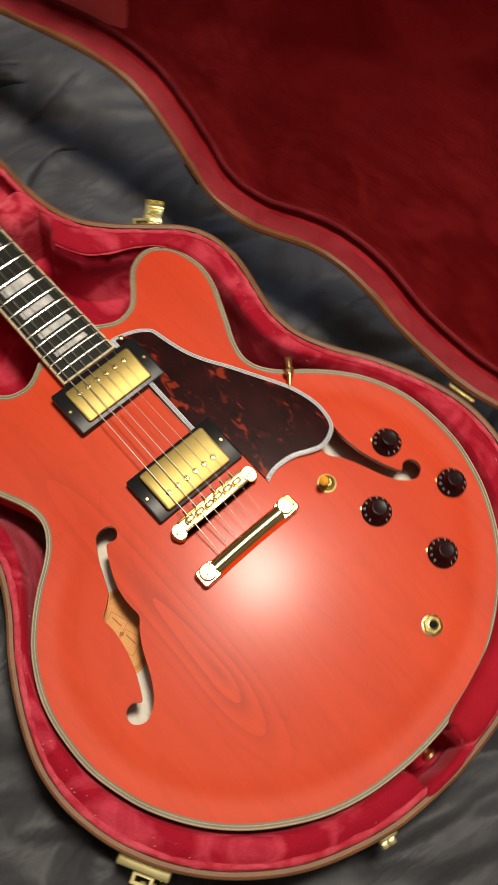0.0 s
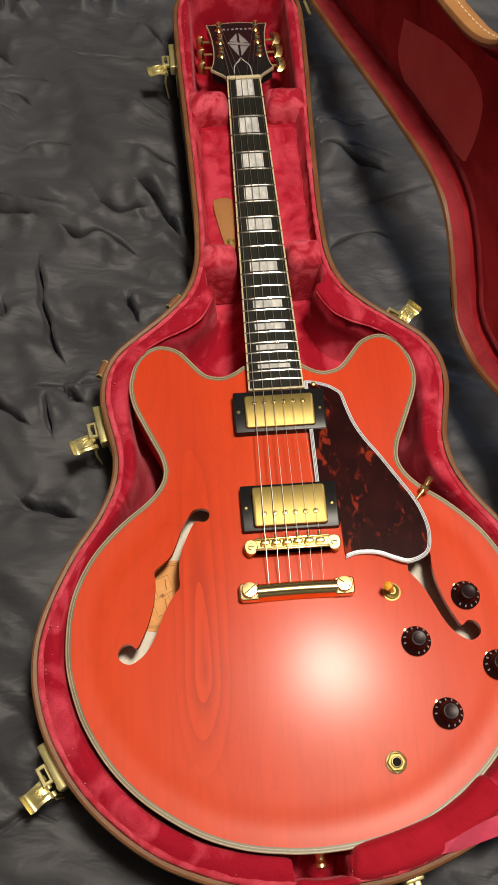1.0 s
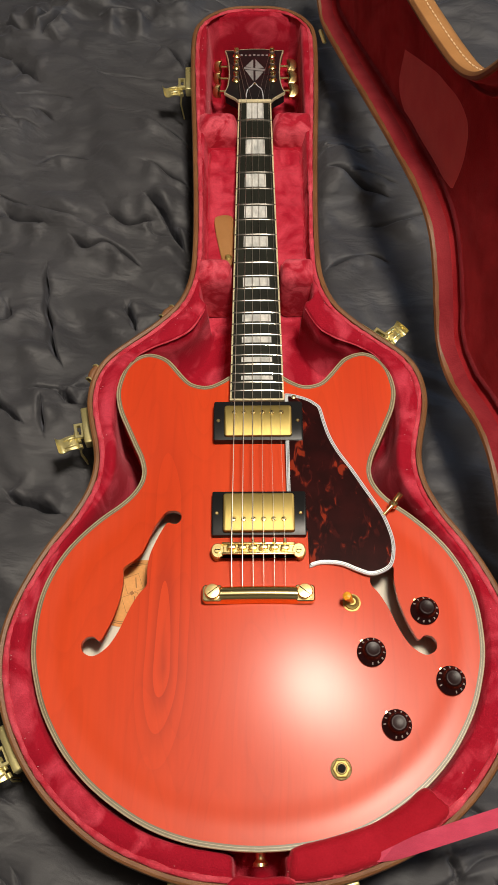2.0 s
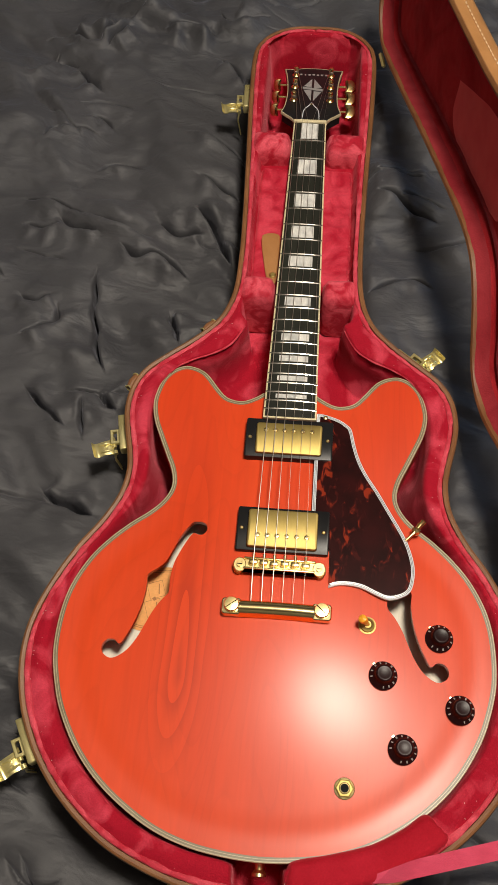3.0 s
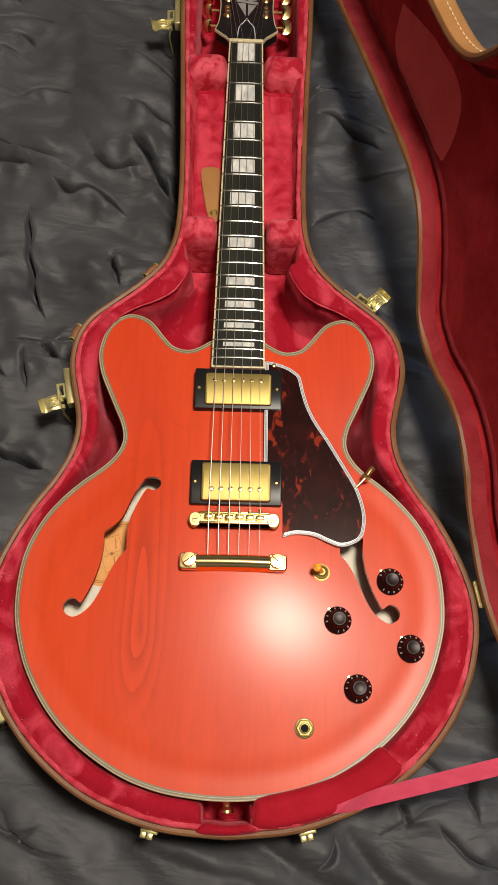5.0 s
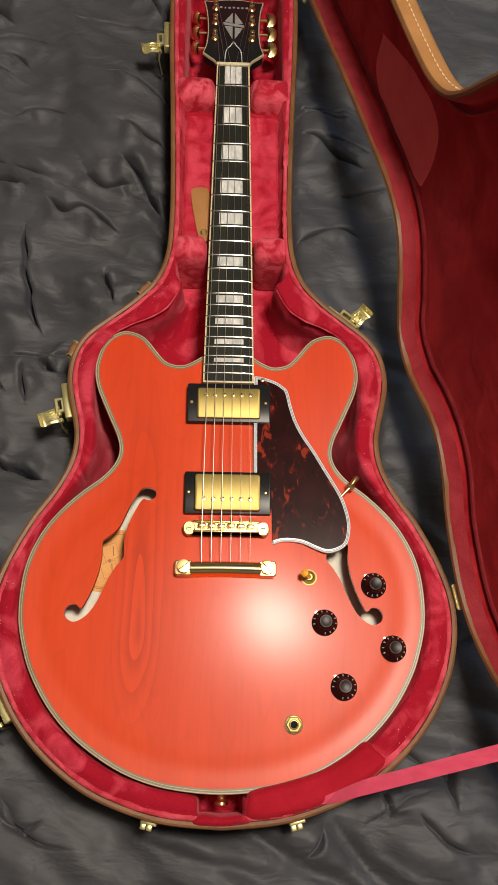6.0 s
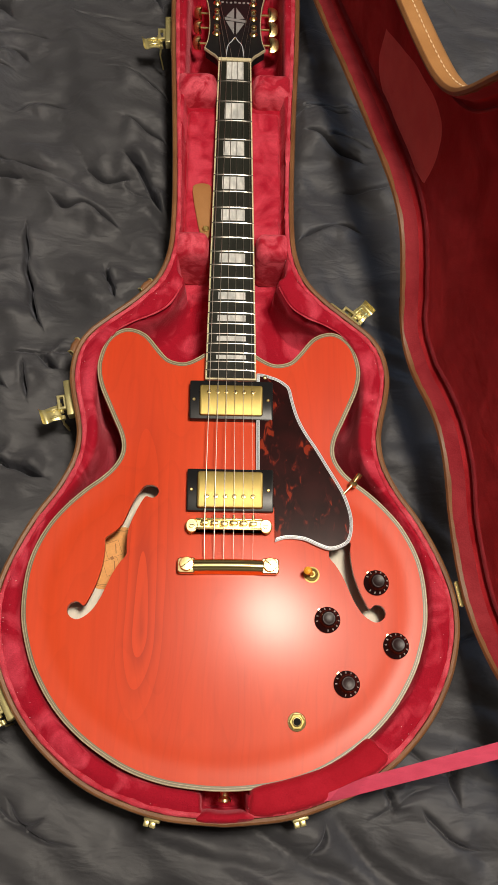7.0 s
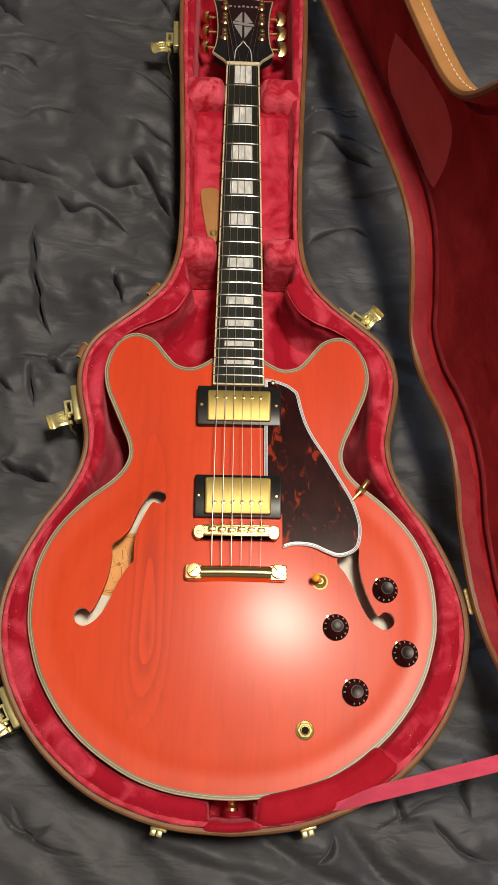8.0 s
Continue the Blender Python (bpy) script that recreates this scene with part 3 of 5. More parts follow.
def signed_case(p):
    """Distance from the case's side, positive outside it."""
    d = np.full(len(p), 0.5)
    near = (np.abs(p[:, 0]) < 0.32) & (p[:, 1] > -0.4) & (p[:, 1] < 0.92)
    q = p[near]
    d[near] = edge_distance(q, CASE[::3]) * np.where(inside(q, CASE[::3]), -1, 1)
    return d


bed_sheet()

# the inner edge of the padding round the body, from the neck to the foot
CAVITY_HALF = [(0.0, 0.315), (0.050, 0.318), (0.053, 0.303), (0.060, 0.283), (0.072, 0.263), (0.09, 0.250), (0.112, 0.240), (0.130, 0.228), (0.143, 0.210), (0.150, 0.19),
               (0.1515, 0.165), (0.149, 0.14), (0.144, 0.115), (0.143, 0.092), (0.149, 0.068), (0.162, 0.046), (0.180, 0.022), (0.1965, -0.004),
               (0.2080, -0.032), (0.2134, -0.061), (0.2134, -0.097), (0.2062, -0.130), (0.1952, -0.157), (0.1764, -0.187), (0.153, -0.2125),
               (0.126, -0.2335), (0.095, -0.2495), (0.06, -0.260), (0.027, -0.2655), (0.0225, -0.272), (0.022, -0.283), (0.012, -0.286), (0, -0.286)]
CAVITY = resample(mirrored(np.vstack([[CAVITY_HALF[0]], spline(CAVITY_HALF[1:], 4)])), 0.003) - np.array((0.0014, 0))
NECK_WELL = rounded_rect(0.128, 0.50, 0.02, 5, 0.0, 0.545)

case = thing("guitar_case", "open tan leathercloth case lined with crimson plush on a sheet", "guitar case")


def shell(outline, depth, thick=0.006):
    """Case half: rounded foot, upright side, rolled rim and the inside of the rim; the rim lies at height 0."""
    o = outline
    ls = [at_z(offset(o, 0.010), -depth), at_z(offset(o, 0.004), -depth + 0.002), at_z(offset(o, 0.001), -depth + 0.006), at_z(o, -depth + 0.012), at_z(o, -0.004),
          at_z(offset(o, 0.001), -0.001), at_z(offset(o, 0.003), 0.0), at_z(offset(o, thick), -0.001), at_z(offset(o, thick + 0.001), -0.006), at_z(offset(o, thick + 0.001), -0.02)]
    return rings(ls, True, False)


def lining_height(p):
    """Height of the base's plush over the bed: padded rim, deep well for the body, lower wells along the neck."""
    din = edge_distance(p, CASE)
    sb = edge_distance(p, CAVITY) * np.where(inside(p, CAVITY), -1, 1)
    sn = edge_distance(p, NECK_WELL) * np.where(inside(p, NECK_WELL), -1, 1)
    top = RIM - 0.003 + 0.004 * smooth_step((din - 0.006) / 0.014) - 0.0022 * smooth_step((0.008 - sb) / 0.008)
    waist = np.exp(-((p[:, 1] - 0.093) / 0.042) ** 2)
    z = top - 0.084 * smooth_step((0.0008 - sb) / 0.0036) * (1 - waist) - 0.120 * waist * np.clip((0.0024 - sb) / 0.026, 0, 1)
    z += 0.0014 * np.exp(-((din - 0.0085) / 0.0018) ** 2) * (0.6 + 1.5 * wobble(p[:, 0], p[:, 1], 190, 9.0))
    floor_neck = np.where(p[:, 1] > 0.60, 0.012, np.where(p[:, 1] > 0.36, 0.066, 0.016))
    z = np.minimum(z, top - (top - floor_neck) * smooth_step((0.002 - sn) / 0.006))
    z += 0.0016 * wobble(p[:, 0], p[:, 1], 45, 1.0) + 0.0008 * wobble(p[:, 0], p[:, 1], 140, 5.0)
    return z


part("base_shell", [(x, y, z + RIM) for x, y, z in shell(CASE, RIM)[0]] and ([(x, y, z + RIM) for x, y, z in shell(CASE, RIM)[0]], shell(CASE, RIM)[1]), LEATHER, case,
     "brown leathercloth base of the case")
v, f, _ = fill(resample(offset(CASE, 0.0065), 0.004), (), 0.0034, [resample(offset(CAVITY, d), 0.003) for d in (-0.0028, -0.0012, 0.0006, 0.0028)])
part("base_lining", (np.c_[v, lining_height(v)], f), PLUSH, case, "crimson plush lining with a guitar-shaped well", smooth=0).data.shade_smooth()




def ruffle(outline, r, lift, seed):
    """A soft, uneven roll of pile along an open line on the lining."""
    x, y = outline[:, 0], outline[:, 1]
    w = np.maximum(r * (1.0 + 0.4 * wobble(x, y, 28, seed) + 0.4 * wobble(x, y, 120, seed + 2)), 0.4 * r)
    along = np.gradient(outline, axis=0)
    along /= np.linalg.norm(along, axis=1)[:, None]
    z0 = RIM + lift + 0.25 * r * wobble(x, y, 90, seed + 5)
    loops = []
    for (px, py), (tx, ty), q, z in zip(outline, along, w, z0):
        loops.append([(px - ty * q * math.cos(a), py + tx * q * math.cos(a), z + 0.8 * q * math.sin(a)) for a in np.linspace(0, math.pi, 7)] + [(px, py, z - 0.4 * q)])
    return rings(loops, True, True)


def edge_of_pile(line, r, lift, seed, label):
    part("lining_edge", ruffle(line, r, lift, seed), PLUSH_EDGE, case, label, smooth=0).data.shade_smooth()


edge_of_pile(resample(offset(CASE, 0.0092), 0.0022), 0.0027, -0.0022, 3.0, "brushed-up crimson pile along the rim, coloured brighter as if lit")
well = resample(offset(CAVITY, -0.0012), 0.0022)
for sgn in (-1, 1):
    edge_of_pile(well[(sgn * well[:, 0] > 0.045) & (well[:, 1] < 0.292) & (well[:, 1] > 0.222)], 0.0015, -0.0046, 8.0 + sgn, "brushed-up crimson pile along the well, coloured brighter as if lit")

# ---- lid: the base's outline turned over its hinge line, standing almost upright ----
HINGE_A, HINGE_B, OPEN = np.array((0.2435, -0.075)), np.array((0.0937, 0.745)), radians(83.9)
AXIS = (HINGE_B - HINGE_A) / np.linalg.norm(HINGE_B - HINGE_A)
OUT = np.array((AXIS[1], -AXIS[0]))
LID_M = Matrix(((OUT[0] * math.cos(OPEN), AXIS[0], -OUT[0] * math.sin(OPEN), HINGE_A[0]),
                (OUT[1] * math.cos(OPEN), AXIS[1], -OUT[1] * math.sin(OPEN), HINGE_A[1]),
                (math.sin(OPEN), 0, math.cos(OPEN), RIM + 0.001), (0, 0, 0, 1)))
rel = CASE - HINGE_A
LID = np.c_[-(rel @ OUT) + 0.0014, rel @ AXIS]
LID_DEPTH = 0.030


def lid_height(p):
    """Padded upright inner wall, sunk floor and a piped seam beside the wall."""
    d = edge_distance(p, LID)
    z = -0.003 - 0.0225 * smooth_step((d - 0.0072) / 0.0062) + 0.0042 * np.exp(-((d - 0.0205) / 0.0013) ** 2)
    return z + 0.0012 * wobble(p[:, 0], p[:, 1], 22, 1.0) + 0.0005 * wobble(p[:, 0], p[:, 1], 90, 5.0)


lid = part("lid", moved(shell(LID, LID_DEPTH), LID_M), TAN, case, "tan leathercloth lid standing open")
part("lid_binding", moved(rings([at_z(offset(LID, -0.0005), -0.0024), at_z(offset(LID, -0.0005), -0.0016), at_z(offset(LID, 0.0008), -0.0004), at_z(offset(LID, 0.003), 0.0006), at_z(offset(LID, 0.0062), -0.0004), at_z(offset(LID, 0.0075), -0.0060)]), LID_M), LEATHER, lid, "brown leather edge binding")
# the neck part of the lid has an outlined area of paler plush
PALE_AREA = resample(np.vstack([spline([(0.134, 0.628), (0.112, 0.624), (0.094, 0.616), (0.087, 0.590), (0.088, 0.555), (0.096, 0.505), (0.118, 0.431)], 6),
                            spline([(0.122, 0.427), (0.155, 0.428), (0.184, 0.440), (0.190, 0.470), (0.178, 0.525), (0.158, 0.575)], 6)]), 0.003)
clear = [resample(inset(LID, q), 0.0035) for q in (0.0088, 0.0110, 0.0134, 0.0186, 0.0205, 0.0224)]
v, f, _ = fill(resample(offset(LID, 0.0065), 0.003), (), 0.0030, [PALE_AREA] + clear)
mid = v[f].mean(1)
side = edge_distance(mid, LID)
# triangles of the paler area inside the seam, and those of the wall's upper half
brushed, padded = inside(mid, PALE_AREA) & (side > 0.0224), side < 0.0108
hv = np.c_[v, lid_height(v)]
part("pale_neck_area", moved((hv, f[brushed]), LID_M), PLUSH_PATCH, lid, "paler area of plush in the lid", smooth=0).data.shade_smooth()
# light on the wall's upper half is put into its colour; its foot stays dark
part("lid_wall_lit_half", moved((hv, f[padded]), LID_M), PLUSH_RIM, lid, "upper half of the lid's plush wall, coloured as lit", smooth=0).data.shade_smooth()
piped = (side > 0.0186) & (side < 0.0224)
part("lid_piping", moved((hv, f[piped]), LID_M), PLUSH_RIM, lid, "piped plush seam round the lid's floor", smooth=0).data.shade_smooth()
part("lid_lining", moved((hv, f[~brushed & ~padded & ~piped]), LID_M), PLUSH_LID, lid, "deep crimson plush inside the lid", smooth=0).data.shade_smooth()

# ---- guitar ----
ZT = 0.085
SCALE = 0.6286
FHOLE = [(-0.091, 0.042), (-0.096, 0.036), (-0.103, 0.024), (-0.109, 0.009), (-0.114, -0.002), (-0.121, -0.009), (-0.130, -0.016), (-0.130, -0.024),
         (-0.130, -0.033), (-0.132, -0.048), (-0.135, -0.059), (-0.138, -0.068), (-0.143, -0.079), (-0.148, -0.087), (-0.154, -0.083), (-0.161, -0.084),
         (-0.165, -0.090), (-0.163, -0.097), (-0.155, -0.101), (-0.147, -0.098), (-0.139, -0.091), (-0.132, -0.080), (-0.127, -0.069), (-0.121, -0.055),
         (-0.114, -0.043), (-0.107, -0.034), (-0.107, -0.026), (-0.107, -0.014), (-0.105, -0.002), (-0.101, 0.009), (-0.096, 0.020), (-0.090, 0.030),
         (-0.085, 0.029), (-0.080, 0.029), (-0.076, 0.034), (-0.077, 0.040), (-0.083, 0.043)]
F_LEFT = resample(spline(FHOLE, 4, True), 0.0018)
F_RIGHT = F_LEFT * np.array((-1, 1))


def arch_field(step=0.004):
    """Rise of the carved top over its rim, like a membrane stretched over the outline and blown up, with a hollow recurve along the rim: 0 at the rim, 1 at the crown."""
    lo, hi = BODY.min(0) - 2 * step, BODY.max(0) + 2 * step
    xs, ys = np.arange(lo[0], hi[0], step), np.arange(lo[1], hi[1], step)
    X, Y = np.meshgrid(xs, ys)
    p = np.c_[X.ravel(), Y.ravel()]
    m = inside(p, BODY[::2]).reshape(X.shape)
    z = np.where(m, 0.5, 0.0)
    for _ in range(2600):
        z[1:-1, 1:-1] = np.where(m[1:-1, 1:-1], 0.25 * (z[:-2, 1:-1] + z[2:, 1:-1] + z[1:-1, :-2] + z[1:-1, 2:]) + 0.0006, 0)
    return xs, ys, (z / z.max()) ** 1.85


ARCH = arch_field()
CROWN = 0.0100


def top_z(x, y):
    """Height of the arched top."""
    xs, ys, z = ARCH
    x, y = np.atleast_1d(x).astype(float), np.atleast_1d(y).astype(float)
    u, w = (x - xs[0]) / (xs[1] - xs[0]), (y - ys[0]) / (ys[1] - ys[0])
    i, j = np.clip(u.astype(int), 0, len(xs) - 2), np.clip(w.astype(int), 0, len(ys) - 2)
    a, b = u - i, w - j
    return ZT + CROWN * ((1 - a) * (1 - b) * z[j, i] + a * (1 - b) * z[j, i + 1] + (1 - a) * b * z[j + 1, i] + a * b * z[j + 1, i + 1])


def tz(x, y):
    return float(top_z(x, y)[0])


def board_z(y):
    return ZT + 0.020 - math.tan(radians(2)) * y


def string_z(y):
    return board_z(y) + 0.0018 + 0.0032 * (SCALE - y) / SCALE


def fret_y(n):
    return SCALE * 2 ** (-n / 12)


def board_half(y):
    return 0.5 * (0.0430 + 0.0140 * (SCALE - y) / (SCALE - fret_y(22)))


guitar = thing("electric_guitar", "cherry red semi-hollow guitar with gold hardware in a plush case", "electric guitar")

INNER = offset(BODY, 0.0050)
v, f, loops = fill(INNER, (F_LEFT, F_RIGHT), 0.0045, [resample(inset(BODY, q), 0.0045) for q in (0.0090, 0.0130)])
# a shallow groove runs round the top inside its binding
rim_gap = edge_distance(v, BODY)
zt = top_z(v[:, 0], v[:, 1]) - 0.00045 * np.exp(-((rim_gap - 0.022) / 0.0105) ** 2) * smooth_step((0.07 - v[:, 1]) / 0.06)
tv, tf = [tuple(p) for p in np.c_[v, zt]], [tuple(q) for q in f]
for lp in loops[1:3]:
    o = len(tv)
    tv += [(tv[i][0], tv[i][1], tv[i][2] - 0.006) for i in lp]
    tf += [(lp[i], lp[(i + 1) % len(lp)], o + (i + 1) % len(lp), o + i) for i in range(len(lp))]
part("body_top", (tv, tf), CHERRY, guitar, "satin cherry red arched maple top with two f-holes")
for a, b, mat, nm in ((0.0, 0.0014, CREAM, "binding"), (0.0014, 0.0030, OLIVE, "purfling"), (0.0030, 0.0035, CREAM, "purfling"), (0.0035, 0.0051, OLIVE, "purfling")):
    dz = 0.0 if a == 0 else -0.0001
    ls = [at_z(offset(BODY, a), ZT - 0.006), at_z(offset(BODY, a), ZT - (0.0008 if a == 0 else 0) + dz), at_z(offset(BODY, a + (0.0007 if a == 0 else 0.00005)), ZT + dz), at_z(offset(BODY, b), ZT + dz), at_z(offset(BODY, b), ZT - 0.006)]
    part(nm, rings(ls), mat, guitar)
part("body_side", rings([at_z(offset(BODY, 0.0004), ZT - 0.005), at_z(offset(BODY, 0.0004), ZT - 0.040), at_z(offset(BODY, 0.004), ZT - 0.045), at_z(offset(BODY, 0.010), ZT - 0.045)]), CHERRY_SIDE, guitar)
part("body_back", rings([at_z(offset(BODY, 0.003), ZT - 0.043), at_z(offset(BODY, 0.003), ZT - 0.033)], True, True), INNER_WOOD, guitar, "pale unfinished maple inside the body")

# label inside the body, seen through the f-hole
LAB_M = pose(-0.124, -0.030, ZT - 0.0328, 0, 0, 8)
lab = moved((prism(rounded_rect(0.080, 0.066, 0.030, 10), 0, 0.0006)), LAB_M)
label_part = part("paper_label", lab, PAPER, guitar, "orange paper label inside the body")
for d in (0.0030, 0.0048):
    o = rounded_rect(0.080 - 2 * d, 0.066 - 2 * d, 0.030 - d, 10)
    o2 = offset(np.array(o), 0.0005)
    part("label_line", moved(rings([at_z(np.array(o), 0.0006), at_z(np.array(o), 0.0009), at_z(o2, 0.0009), at_z(o2, 0.0006)]), LAB_M), INK, label_part, smooth=0)
for cx, cy in ((0.0, 0.0095), (-0.003, -0.0095)):
    mm = LAB_M @ pose(cx, cy, 0, 0, 0, 12)
    for x0, x1, y0, y1 in ((-0.008, 0.008, -0.0085, -0.0082), (-0.008, 0.008, 0.0082, 0.0085), (-0.0082, -0.0079, -0.0085, 0.0085), (0.0079, 0.0082, -0.0085, 0.0085)):
        part("label_line", moved(block(x0, x1, y0, y1, 0.0005, 0.0009, 0), mm), INK, label_part, smooth=0)
    part("label_bar", moved(block(-0.0005, 0.0005, -0.0055, 0.0055, 0.0005, 0.0009, 0), mm @ pose(0.003, 0, 0, 0, 0, -14)), INK, label_part, smooth=0)
part("label_bar", moved(block(-0.0017, 0.0017, -0.0017, 0.0017, 0.0005, 0.0010, 0), LAB_M @ pose(-0.002, 0, 0, 0, 0, 30)), INK, label_part, smooth=0)


# neck and fingerboard
def board_strip(y, x0, x1, n=7, lift=0.0):
    """Points across the cambered board at y."""
    h = board_half(y)
    return [(x, y, board_z(y) + lift - (x * x) / (2 * 0.32)) for x in np.linspace(x0, x1, n)]


def board_slab(y0, y1, inset, thick, lift=0.0, cuts=12):
    loops = []
    for y in np.linspace(y0, y1, cuts):
        h = board_half(y) - inset
        t = board_strip(y, -h, h, 9, lift)
        loops.append(t + [(x, yy, board_z(y) + lift - thick) for x, yy, _ in t[::-1]])
    return rings(loops, True, True)


BOARD_END = 0.1645
neck_part = part("fingerboard", board_slab(BOARD_END + 0.002, SCALE - 0.002, 0.0017, 0.006), EBONY, guitar, "dark ebony fingerboard with pearl block inlays")
for s in (-1, 1):
    loops = []
    for y in np.linspace(BOARD_END, SCALE, 16):
        h = board_half(y)
        z = board_z(y) - h * h / 0.64
        loops.append([(s * h, y, z - 0.0003), (s * (h - 0.0017), y, z + 0.0003), (s * (h - 0.0017), y, z - 0.0065), (s * h, y, z - 0.0065)])
    part("board_binding", rings(loops, True, True), IVORY, neck_part)
h = board_half(BOARD_END)
part("board_binding", block(-h, h, BOARD_END, BOARD_END + 0.002, board_z(BOARD_END) - 0.007, board_z(BOARD_END) - 0.0006, 0.0003), IVORY, neck_part)
for n in range(1, 23):
    y = fret_y(n)
    h = board_half(y) - 0.0003
    loops = []
    for x in np.linspace(-h, h, 9):
        zb = board_z(y) - x * x / 0.64
        e = 0.6 if abs(x) > h - 1e-6 else 1.0
        loops.append([(x, y + 0.0012, zb - 0.0003), (x, y + 0.0008, zb + 0.0007 * e), (x, y, zb + 0.0010 * e), (x, y - 0.0008, zb + 0.0007 * e), (x, y - 0.0012, zb - 0.0003)])
    part("fret", rings(loops, True, True), FRETWIRE, neck_part)
for n in (1, 3, 5, 7, 9, 12, 15, 17, 19, 21):
    ya, yb = fret_y(n) + 0.0030, fret_y(n - 1) - 0.0030
    loops = []
    for y in (ya, yb):
        h = board_half(y) * (0.525 + 0.075 * (SCALE - y) / 0.45)
        t = board_strip(y, -h, h, 5, 0.00025)
        loops.append(t + [(x, q, z - 0.002) for x, q, z in t[::-1]])
    part("inlay", rings(loops, True, True), PEARL, neck_part)
part("nut", block(-0.0216, 0.0216, SCALE - 0.002, SCALE + 0.0028, board_z(SCALE) - 0.006, board_z(SCALE) + 0.0022, 0.0007), IVORY, guitar, "ivory coloured nut")
loops = []
for y in (0.150, 0.19, 0.205, 0.225, 0.26, 0.30, 0.45, 0.58, 0.615, 0.635, 0.655):
    w = board_half(min(y, SCALE)) - 0.0003
    depth = 0.030 if y < 0.215 else 0.030 - 0.012 * smooth_step((y - 0.215) / 0.07) if y < 0.6 else 0.016
    zc = board_z(y) - 0.0062 - (0 if y < SCALE else (y - SCALE) * 0.2)
    loops.append([(w * math.cos(a), y, zc - depth * math.sin(a) ** 0.9) for a in np.linspace(0.0, math.pi, 14)])
part("neck", rings(loops, True, True), CHERRY_SIDE, guitar, "cherry red set neck")

# headstock: a plate tipped back from the nut; its plan runs from the nut along v
HEAD_M = Matrix.Translation((0, SCALE, board_z(SCALE) - 0.0008)) @ Matrix.Rotation(radians(-14), 4, "X")
HEAD_HALF = [(0.0, 0.1585), (0.016, 0.1575), (0.030, 0.1535), (0.0425, 0.1540), (0.0385, 0.130), (0.0362, 0.102), (0.0355, 0.074), (0.0372, 0.046), (0.0412, 0.0275),
             (0.0335, 0.0185), (0.0262, 0.0105), (0.0222, 0.002)]
hh = np.vstack([spline(HEAD_HALF[:4], 4)[:-1], spline(HEAD_HALF[3:9], 5)[:-1], spline(HEAD_HALF[8:], 5), [(0, 0.002)]])
HEAD = resample(mirrored(hh), 0.002)
head = part("headstock", moved(prism(inset(HEAD, 0.0012), -0.0140, 0.0), HEAD_M), BLACK, guitar, "black headstock face with pearl diamond")
part("headstock_binding", moved(rings([at_z(offset(HEAD, 0.0016), -0.0036), at_z(HEAD, -0.0034), at_z(HEAD, -0.0004), at_z(offset(HEAD, 0.0004), 0.0002), at_z(offset(HEAD, 0.0015), 0.0002), at_z(offset(HEAD, 0.0015), -0.0010)]), HEAD_M), CREAM, head)


def head_plate(poly, mat, name, lift=0.0003, parent=head):
    return part(name, moved(prism(np.array(poly), -0.001, lift), HEAD_M), mat, parent)


for poly in ([(-0.0015, 0.125), (-0.0015, 0.0985), (-0.0125, 0.1030)], [(0.0015, 0.125), (0.0130, 0.0985), (0.0015, 0.0965)],
             [(-0.0145, 0.1010), (0.0145, 0.0945), (0.0140, 0.0885), (-0.0140, 0.0950)],
             [(-0.0015, 0.0905), (-0.0015, 0.060), (-0.0130, 0.0920)], [(0.0015, 0.0885), (0.0125, 0.0865), (0.0015, 0.060)]):
    head_plate(poly, SILVER_INLAY, "diamond_inlay")
xs = np.linspace(-0.024, 0.024, 9)
for i, x in enumerate(xs):
    w = (0.0052, 0.0034, 0.0022, 0.0034, 0.0034, 0.0034, 0.0034, 0.0034, 0.0030)[i]
    head_plate(rounded_rect(w, 0.0062 if i == 0 else 0.0042, 0.0008, 3, x, 0.1375 + (0.0008 if i in (0, 1, 4) else 0)), SILVER_INLAY, "emblem_bar")
cover = [(-0.0115, 0.006), (-0.0105, 0.024), (-0.0085, 0.034), (-0.004, 0.042), (0.0, 0.0505), (0.004, 0.042), (0.0085, 0.034), (0.0105, 0.024), (0.0115, 0.006)]
cover_part = head_plate(np.vstack([spline(cover, 4)]), BLACK, "rod_cover", 0.0016)
edge = spline(cover, 5)
part("cover_edge", moved(tube([(x, y, 0.0018) for x, y in edge], 0.0007, 6), HEAD_M), WHITE, cover_part)
part("cover_screw", moved(lathe([(0.0018, 0.0014), (0.0018, 0.0026), (0.0008, 0.0030)], 12), HEAD_M @ Matrix.Translation((0, 0.0475, 0))), GOLD, cover_part)

